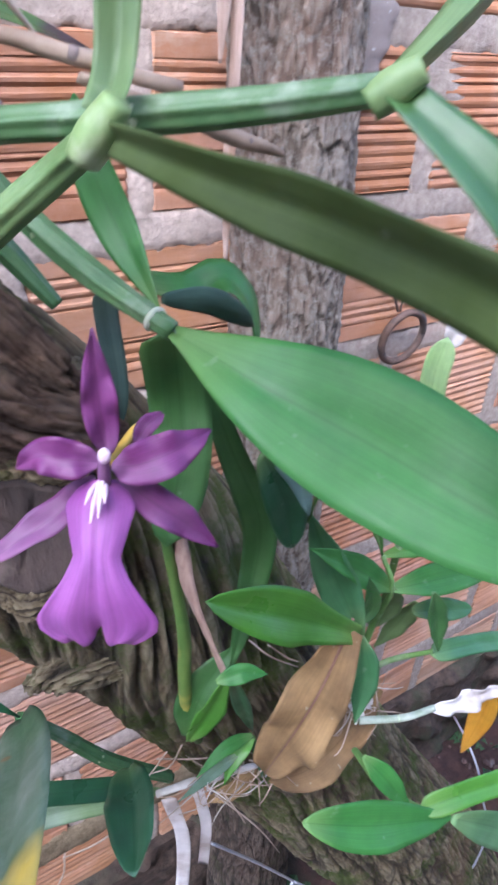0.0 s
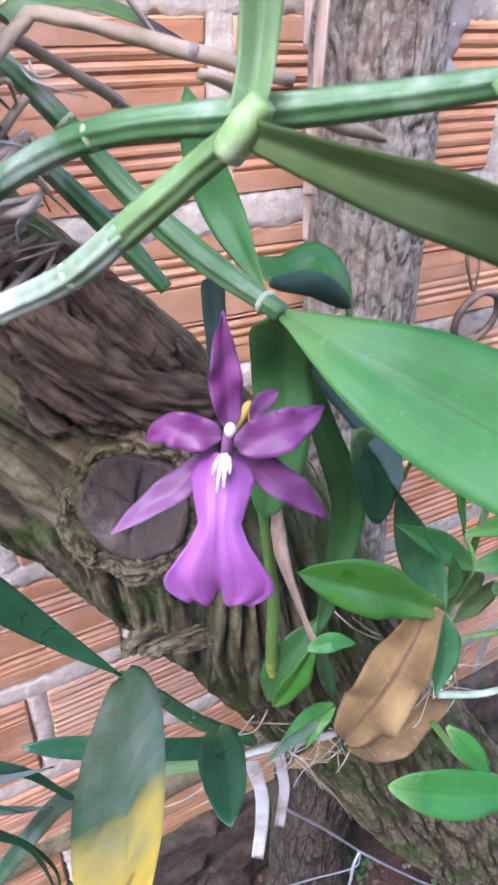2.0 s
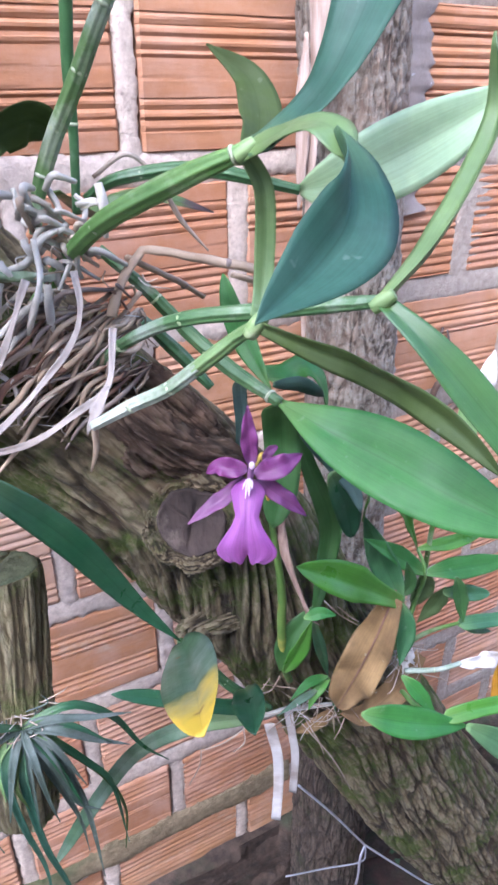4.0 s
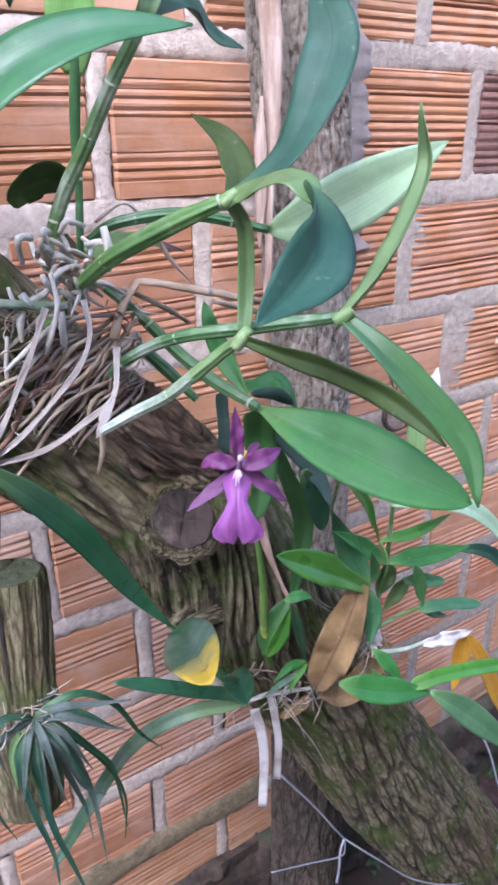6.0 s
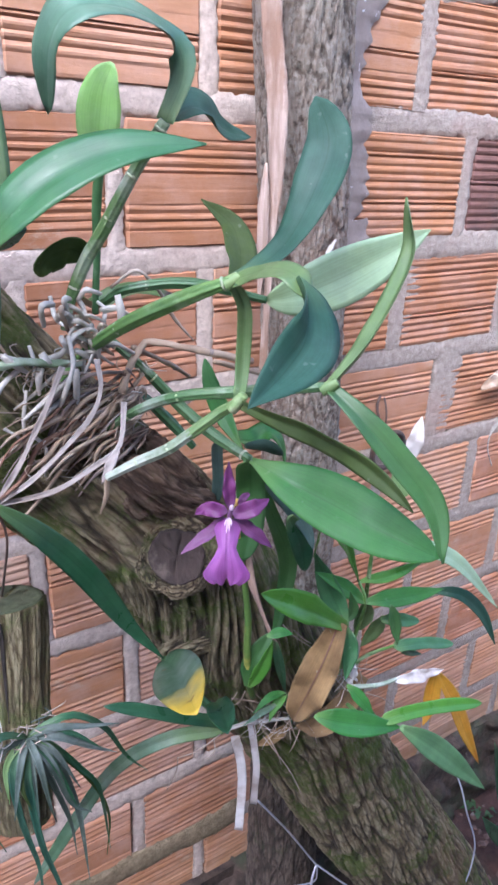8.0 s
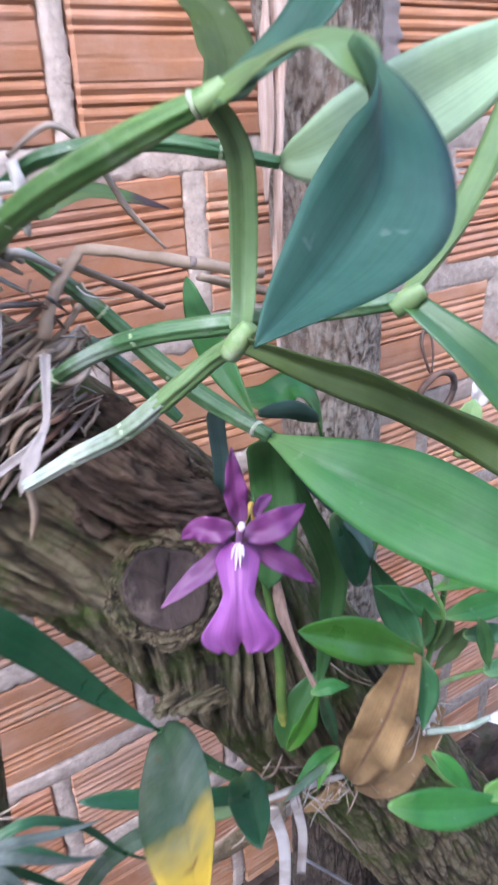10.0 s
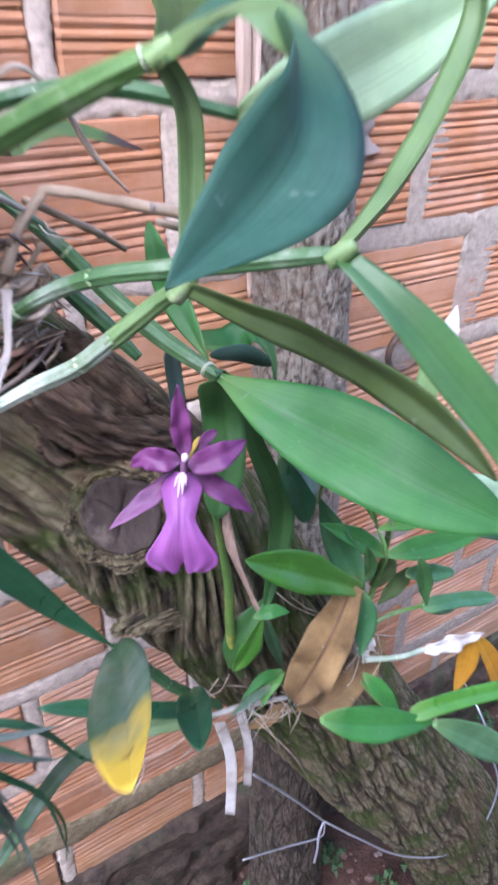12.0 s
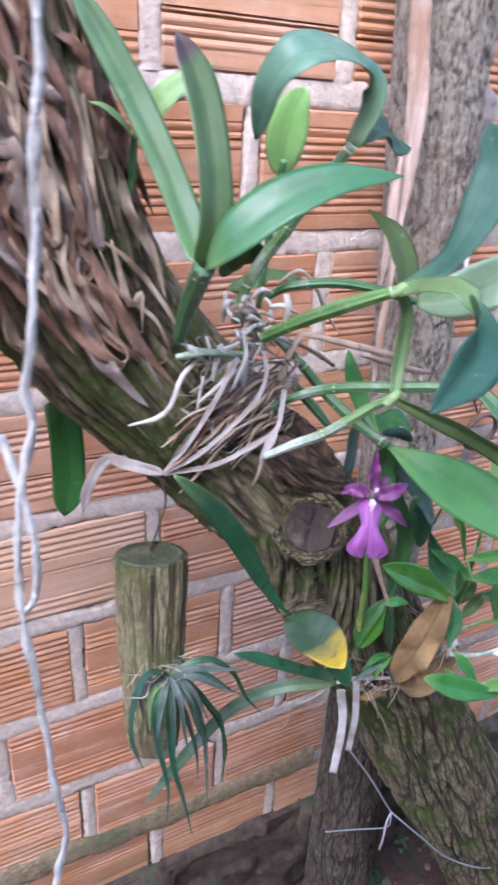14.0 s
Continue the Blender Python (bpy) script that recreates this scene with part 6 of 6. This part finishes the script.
for pts, w, m in (
    ([AB, (0.0553, 0.3160, 0.9036), (0.0754, 0.3140, 0.9047), (0.0988, 0.3140, 0.8809), (0.1179, 0.3180, 0.8373), (0.1373, 0.3220, 0.8064)], 0.0052, LEAF_DARK),
    ([AB, (0.0600, 0.3100, 0.9038), (0.0845, 0.3080, 0.8948), (0.1096, 0.3100, 0.8837)], 0.0058, LEAF_GREY),
    ([AB, (0.0605, 0.3060, 0.8983), (0.0824, 0.3040, 0.8797), (0.1050, 0.3060, 0.8594)], 0.0062, LEAF_GREY),
    ([AB, (0.0553, 0.3120, 0.8890), (0.0773, 0.3120, 0.8518), (0.0921, 0.3140, 0.8174), (0.0998, 0.3200, 0.7384)], 0.0045, LEAF_DARK),
    ([AB, (0.0622, 0.3140, 0.8741), (0.0888, 0.3180, 0.8221), (0.1006, 0.3200, 0.7766), (0.0971, 0.3220, 0.7298)], 0.0040, LEAF_OLIVE),
    ([AB, (0.0578, 0.3080, 0.8761), (0.0711, 0.3060, 0.8176), (0.0757, 0.3060, 0.7327)], 0.0056, LEAF_GREY),
    ([AB, (0.0540, 0.3040, 0.8759), (0.0646, 0.3000, 0.8350), (0.0797, 0.3000, 0.8156)], 0.0060, LEAF_GREY),
    ([AB, (0.0515, 0.3120, 0.8627), (0.0660, 0.3140, 0.8011), (0.0692, 0.3140, 0.7583)], 0.0052, LEAF_GREY),
    ([AB, (0.0363, 0.3060, 0.8710), (0.0399, 0.3020, 0.8069), (0.0487, 0.3000, 0.7597), (0.0588, 0.3000, 0.7030)], 0.0060, LEAF_TEAL),
    ([AB, (0.0274, 0.3120, 0.8760), (0.0297, 0.3100, 0.8247), (0.0379, 0.3100, 0.7695), (0.0379, 0.3120, 0.7203)], 0.0058, LEAF_TEAL),
    ([AB, (0.0199, 0.3140, 0.9083), (0.0069, 0.3120, 0.8751), (0.0061, 0.3100, 0.8395), (0.0147, 0.3080, 0.8058)], 0.0056, LEAF_TEAL),
    ([AB, (0.0245, 0.3160, 0.8798), (0.0228, 0.3160, 0.8423)], 0.0050, LEAF_LIME),
    ([AB, (0.0311, 0.3040, 0.8698), (0.0353, 0.3020, 0.8437)], 0.0045, LEAF_OLIVE),
    ([AB, (0.0171, 0.3180, 0.8879), (0.0187, 0.3180, 0.8556)], 0.0045, LEAF_GREY),
    ([AB, (0.0441, 0.3000, 0.8853), (0.0480, 0.2980, 0.8471), (0.0514, 0.2980, 0.8250)], 0.0050, LEAF_GREY),
):
    part("leaf", leaf(pts, w * 1.15, 22, Vector((-0.3, -0.4, 0.85)), 0.55, 0.0007, "grass", across=4), m, air)
rng = random.Random(12)
for i in range(5):
    a = rng.uniform(-2.0, 0.3)
    ln = rng.uniform(0.035, 0.075)
    d = Vector((math.cos(a) * 0.8, -0.35, math.sin(a) * 0.75))
    p1 = Vector(AB) + d * ln * 0.5 + Vector((0, -0.004, 0.008))
    p2 = Vector(AB) + d * ln + Vector((0, 0, -0.012))
    part("leaf", leaf([AB, tuple(p1), tuple(p2)], rng.uniform(0.004, 0.0065), 14, Vector((-0.3, -0.4, 0.85)), 0.7, 0.0007, "grass", across=4), rng.choice((LEAF_GREY, LEAF_GREY, LEAF_DARK)), air)
for i in range(46):
    a = Vector(AB) + Vector((rng.uniform(-0.020, 0.016), rng.uniform(-0.006, 0.012), rng.uniform(-0.014, 0.010)))
    b = a + Vector((rng.uniform(-0.024, 0.024), rng.uniform(-0.008, 0.006), rng.uniform(-0.026, 0.014)))
    m = (a + b) / 2 + Vector((rng.uniform(-0.008, 0.008), -0.006, rng.uniform(-0.006, 0.008)))
    part("root", tube([a, m, b], [0.0005, 0.0005, 0.0002], 10, 5, 1.0, 0.3, seed=i), rng.choice((ROOTW, ROOT, ROOT, LEAF_GREY)), air)
settle(air)

# ---- cord ----
cord = thing("rope", (-0.0688, 0.1400, 1.3556), "frayed white cord hanging straight down", "cord")
part("strand", tube([(-0.185, 0.262, 1.66), (-0.190, 0.235, 1.655), (-0.0604, 0.1600, 1.4015), (-0.0657, 0.1500, 1.3648), (-0.0667, 0.1500, 1.3392), (-0.0696, 0.1500, 1.3236), (-0.0711, 0.1500, 1.3054), (-0.0718, 0.1500, 1.2878), (-0.0746, 0.1500, 1.2671), (-0.0778, 0.1500, 1.2470), (-0.0800, 0.1500, 1.2344), (-0.0777, 0.1500, 1.2240), (-0.0807, 0.1500, 1.2117), (-0.0844, 0.1500, 1.1979), (-0.0884, 0.1500, 1.1677), (-0.0893, 0.1500, 1.1365), (-0.0871, 0.1500, 1.1009), (-0.0849, 0.1500, 1.0648), (-0.0834, 0.1500, 1.0250), (-0.0806, 0.1500, 0.9910), (-0.0875, 0.1500, 0.9557), (-0.0953, 0.1500, 0.8876)], 0.0018, 260, 10, 1, 0.8), ROPEM, cord)
part("strand", tube([(-0.0888, 0.1600, 1.2155), (-0.0863, 0.1550, 1.2030), (-0.0844, 0.1500, 1.1929), (-0.0823, 0.1460, 1.1767), (-0.0823, 0.1460, 1.1604), (-0.0841, 0.1470, 1.1460), (-0.0888, 0.1500, 1.1379)], 0.0017, 50, 8, 1, 0.5), ROPEM, cord)
settle(cord)
back = thing("hanging_leaf", (-0.0155, 0.4000, 1.0984), "green strap leaf hanging below the limb", "leaf")
part("leaf", leaf([(-0.0158, 0.4000, 1.1266), (-0.0126, 0.4000, 1.0882), (-0.0130, 0.4000, 1.0530), (-0.0186, 0.4000, 1.0200)], 0.0255, 18, Vector((-0.2, -0.95, 0.1)), 0.2, 0.0011, "strap"), LEAF_MID, back)
part("sheath", tube([(-0.0162, 0.4000, 1.1420), (-0.0160, 0.4000, 1.1300), (-0.0157, 0.3995, 1.1220)], [0.0030, 0.0042, 0.0036], 12, 10, 0.5, 0.3), HUSK, back, "dry brown sheath at its base")
settle(back)

# ---- ring on the wall ----
ring = thing("wall_ring", (0.64, 0.612, 0.95), "rusty iron ring hooked to a staple in the wall", "ring")
RC = (0.6597, 0.6000, 0.8931)
pts = [tuple(Vector(RC) + Vector((0.030 * math.cos(a), -0.004 * math.sin(a), 0.030 * math.sin(a)))) for a in [2 * math.pi * i / 20 for i in range(21)]]
part("ring", tube(pts, 0.0042, 80, 9, 1, 0.15), IRON, ring)
part("staple", tube([(0.6486, 0.6180, 0.9755), (0.6324, 0.6040, 0.9612), (0.6450, 0.6000, 0.9252)], [0.002, 0.002, 0.0015], 16, 7, 1, 0.3), IRON, ring)
part("staple", tube([(0.6572, 0.6180, 0.9716), (0.6535, 0.6060, 0.9527), (0.6485, 0.6000, 0.9246)], [0.0015, 0.0015, 0.0012], 16, 7, 1, 0.3), IRON, ring)
settle(ring)
shoot = thing("orchid_shoot", (0.5073, 0.4200, 0.9430), "pale new shoot with a dry white bract", "orchid")
part("leaf", leaf([(0.5034, 0.4200, 0.9326), (0.5018, 0.4200, 0.9628), (0.5075, 0.4200, 0.9905)], 0.021, 12, VIEW, 0.2, 0.001, "strap"), LEAF_LIME, shoot)
part("bract", leaf([(0.5175, 0.4250, 0.9768), (0.5187, 0.4200, 1.0060), (0.5236, 0.4200, 1.0314)], 0.019, 14, VIEW, 0.35, 0.0008, "lance", wave=0.3), CLOTH, shoot)
settle(shoot)

# ---- leaves on the far side ----
far = thing("orchid_shoot", (0.3958, 0.3000, 0.8914), "pair of long leaves reaching past the broad leaf", "orchid")
add_leaf(far, [(0.3304, 0.2800, 0.9910), (0.3735, 0.2700, 0.9861), (0.4226, 0.2620, 0.9593), (0.4921, 0.2580, 0.8861)], 0.017, LEAF_PALE, face=Vector((-0.3, -0.6, 0.75)))
add_leaf(far, [(0.4182, 0.2850, 0.9164), (0.4518, 0.2750, 0.9065), (0.4829, 0.2680, 0.8761), (0.5110, 0.2650, 0.8287)], 0.014, LEAF_TEAL, face=Vector((-0.4, -0.6, 0.7)))
cane(far, [(0.3407, 0.2920, 0.8989), (0.3395, 0.2900, 0.9418), (0.3325, 0.2820, 0.9895)], [0.002, 0.002, 0.0016], CANE, (0.5,), grooves=0)
settle(far)
bush = thing("leafy_weed", (0.75, 0.45, 0.1), "dark green weed leaves beyond the trunk", "weed")
for pts in ([(1.0487, 0.4600, -0.0615), (0.9298, 0.4500, 0.1740), (0.8433, 0.4400, 0.3596)], [(1.0667, 0.4600, -0.0921), (0.9172, 0.4400, 0.0847), (0.8425, 0.4300, 0.1878)], [(1.0689, 0.4700, -0.0863), (0.9765, 0.4600, 0.1812), (0.8923, 0.4600, 0.3828)]):
    add_leaf(bush, pts, 0.034, LEAF_DARK, face=Vector((-0.4, -0.7, 0.5)))
cane(bush, [(0.92, 0.47, -0.1), (1.1764, 0.4650, -0.3141), (1.0528, 0.4620, -0.0665)], [0.004, 0.003, 0.002], CANED, grooves=0)
settle(bush)
cords = thing("string", (0.8334, 0.6100, 1.4415), "thin white string hanging on the wall", "string")
part("strand", tube([(0.8361, 0.6120, 1.4603), (0.8296, 0.6060, 1.3969), (0.8255, 0.6060, 1.3446), (0.8251, 0.6120, 1.2846)], [0.0014, 0.0016, 0.0018, 0.001], 24, 7, 1, 0.4), ROPEM, cords)
settle(cords)
pod = thing("dry_pod", (0.8946, 0.6000, 0.9712), "grey withered pod with string stuck on the wall", "pod")
part("husk", leaf([(0.8542, 0.6030, 0.9583), (0.8881, 0.5980, 0.9763), (0.9493, 0.6040, 0.9922)], 0.022, 22, VIEW, 0.3, 0.001, "lance", wave=0.9), HUSK, pod)
for pts in ([(0.9682, 0.6060, 0.8965), (0.9092, 0.6040, 0.8832), (0.9001, 0.6060, 0.8492), (0.9262, 0.6100, 0.8058)], [(0.9797, 0.6060, 0.8811), (0.9122, 0.6020, 0.8911), (0.8977, 0.6050, 0.8752)]):
    part("strand", tube(pts, 0.0012, 18, 6, 1, 0.4), ROPEM, pod)
settle(pod)
# shreds of bark on the upper trunk
rng = random.Random(77)
for i in range(120):
    k = rng.uniform(0.0, 0.19)
    a = rng.uniform(-1.0, 1.15)
    sp = spline(AXIS, 200)
    i0 = int(12 + k * 150)
    pts = []
    for st in range(4):
        c = sp[min(199, i0 + st * rng.randint(2, 4))]
        side = Vector((math.sin(a) * 0.80, -math.cos(a), math.sin(a) * 0.55)).normalized()
        pts.append(tuple(Vector(c[:3]) + side * (c[3] * 1.03 + rng.uniform(0.0, 0.006))))
        a += rng.uniform(-0.22, 0.22)
    part("bark_shred", leaf(pts, rng.uniform(0.0030, 0.0120), 20, Vector((-0.4, -0.8, 0.4)), 0.1, 0.0012, "lance", wave=1.1, across=4, seed=i), rng.choice((SHRED, SHRED, SHRED2, HUSK, HUSK)), tree)
settle(tree)
# ---- weeds, litter and crumbs on the soil ----
rng = random.Random(31)
verts, faces = [], []


def blade(base, tip, w):
    b, t = Vector(base), Vector(tip)
    s = (t - b).cross(Vector((0, 0, 1)))
    s = s.normalized() * w if s.length > 1e-6 else Vector((w, 0, 0))
    m = b.lerp(t, 0.5) + Vector((0, 0, 0.35 * (t - b).length))
    n0 = len(verts)
    verts.extend([tuple(b), tuple(m - s), tuple(m + s), tuple(t)])
    faces.extend([(n0, n0 + 1, n0 + 2), (n0 + 1, n0 + 3, n0 + 2)])


for i in range(46):
    x, y = rng.uniform(-0.1, 1.1), rng.uniform(0.25, 0.60)
    for j in range(rng.randint(5, 14)):
        a, r = rng.uniform(0, 6.28), rng.uniform(0.008, 0.028)
        bx, by = x + rng.uniform(-0.012, 0.012), y + rng.uniform(-0.012, 0.012)
        blade((bx, by, ground_z(bx, by)), (bx + r * math.cos(a), by + r * math.sin(a), ground_z(bx, by) + rng.uniform(0.004, 0.02)), rng.uniform(0.003, 0.007))
me = bpy.data.meshes.new("weeds")
me.from_pydata(verts, [], faces)
me.materials.append(WEED)
tagged(new("weeds", me), "low green weeds scattered on the soil", "weeds", kind="stuff")
bm = bmesh.new()
for i in range(420):
    x, y = rng.uniform(-0.2, 1.2), rng.uniform(0.15, 0.61)
    r = rng.uniform(0.002, 0.009) * (1.8 if rng.random() < 0.08 else 1)
    m = Matrix.Translation((x, y, ground_z(x, y) + r * 0.3)) @ Matrix.Rotation(rng.uniform(0, 6), 4, "Z") @ Matrix.Diagonal((r * rng.uniform(0.8, 1.6), r, r * 0.7, 1))
    bmesh.ops.create_icosphere(bm, subdivisions=1, radius=1, matrix=m)
tagged(mesh_ob("soil_crumbs", bm, CRUMB, smooth=False), "crumbs of soil, brick and small stones", "stones", kind="stuff")
scrap = thing("paper_scrap", (0.585, 0.52, -0.09), "small crumpled white scrap on the soil", "litter")
part("sheet", leaf([(0.5647, 0.5150, -0.1384), (0.5930, 0.5200, -0.1625), (0.6173, 0.5250, -0.2104)], 0.022, 10, Vector((-0.2, -0.3, 0.9)), 0.3, 0.001, "oval", wave=0.6), CLOTH, scrap)
settle(scrap)

# ---- the bricks of the wall ----
rng = random.Random(21)
shared = {}
DARK_BRICK = surface("burnt_clay", (0.12, 0.06, 0.045), (0.20, 0.10, 0.08), 30, 0.8, (0.10, 0.06, 0.05), 12, relief=0.4)
for k in COURSES:
    xs = joints(k)
    for a, b in zip(xs, xs[1:]):
        length = b - a - 0.021
        if length < 0.05 or a < -1.25 or b > 2.4:
            continue
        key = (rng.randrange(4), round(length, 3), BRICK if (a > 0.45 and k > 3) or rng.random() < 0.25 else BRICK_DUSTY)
        if key not in shared:
            shared[key] = brick_mesh(key[0], length, 40 + len(shared), key[2])
        ob = new("brick", shared[key])
        ob.parent = wall
        ob.location = ((a + b) / 2 + rng.uniform(-0.002, 0.002), WALL_Y + rng.uniform(-0.0015, 0.0015), BED0 + COURSE * (k + 0.5) + rng.uniform(-0.002, 0.002))
        ob.rotation_euler = (rng.uniform(-0.006, 0.006), rng.uniform(-0.012, 0.012) + (math.pi if rng.random() < 0.4 else 0), rng.uniform(-0.006, 0.006))
        if k == 6 and 0.76 < a < 0.80:
            ob.data = brick_mesh(0, length, 7, DARK_BRICK)
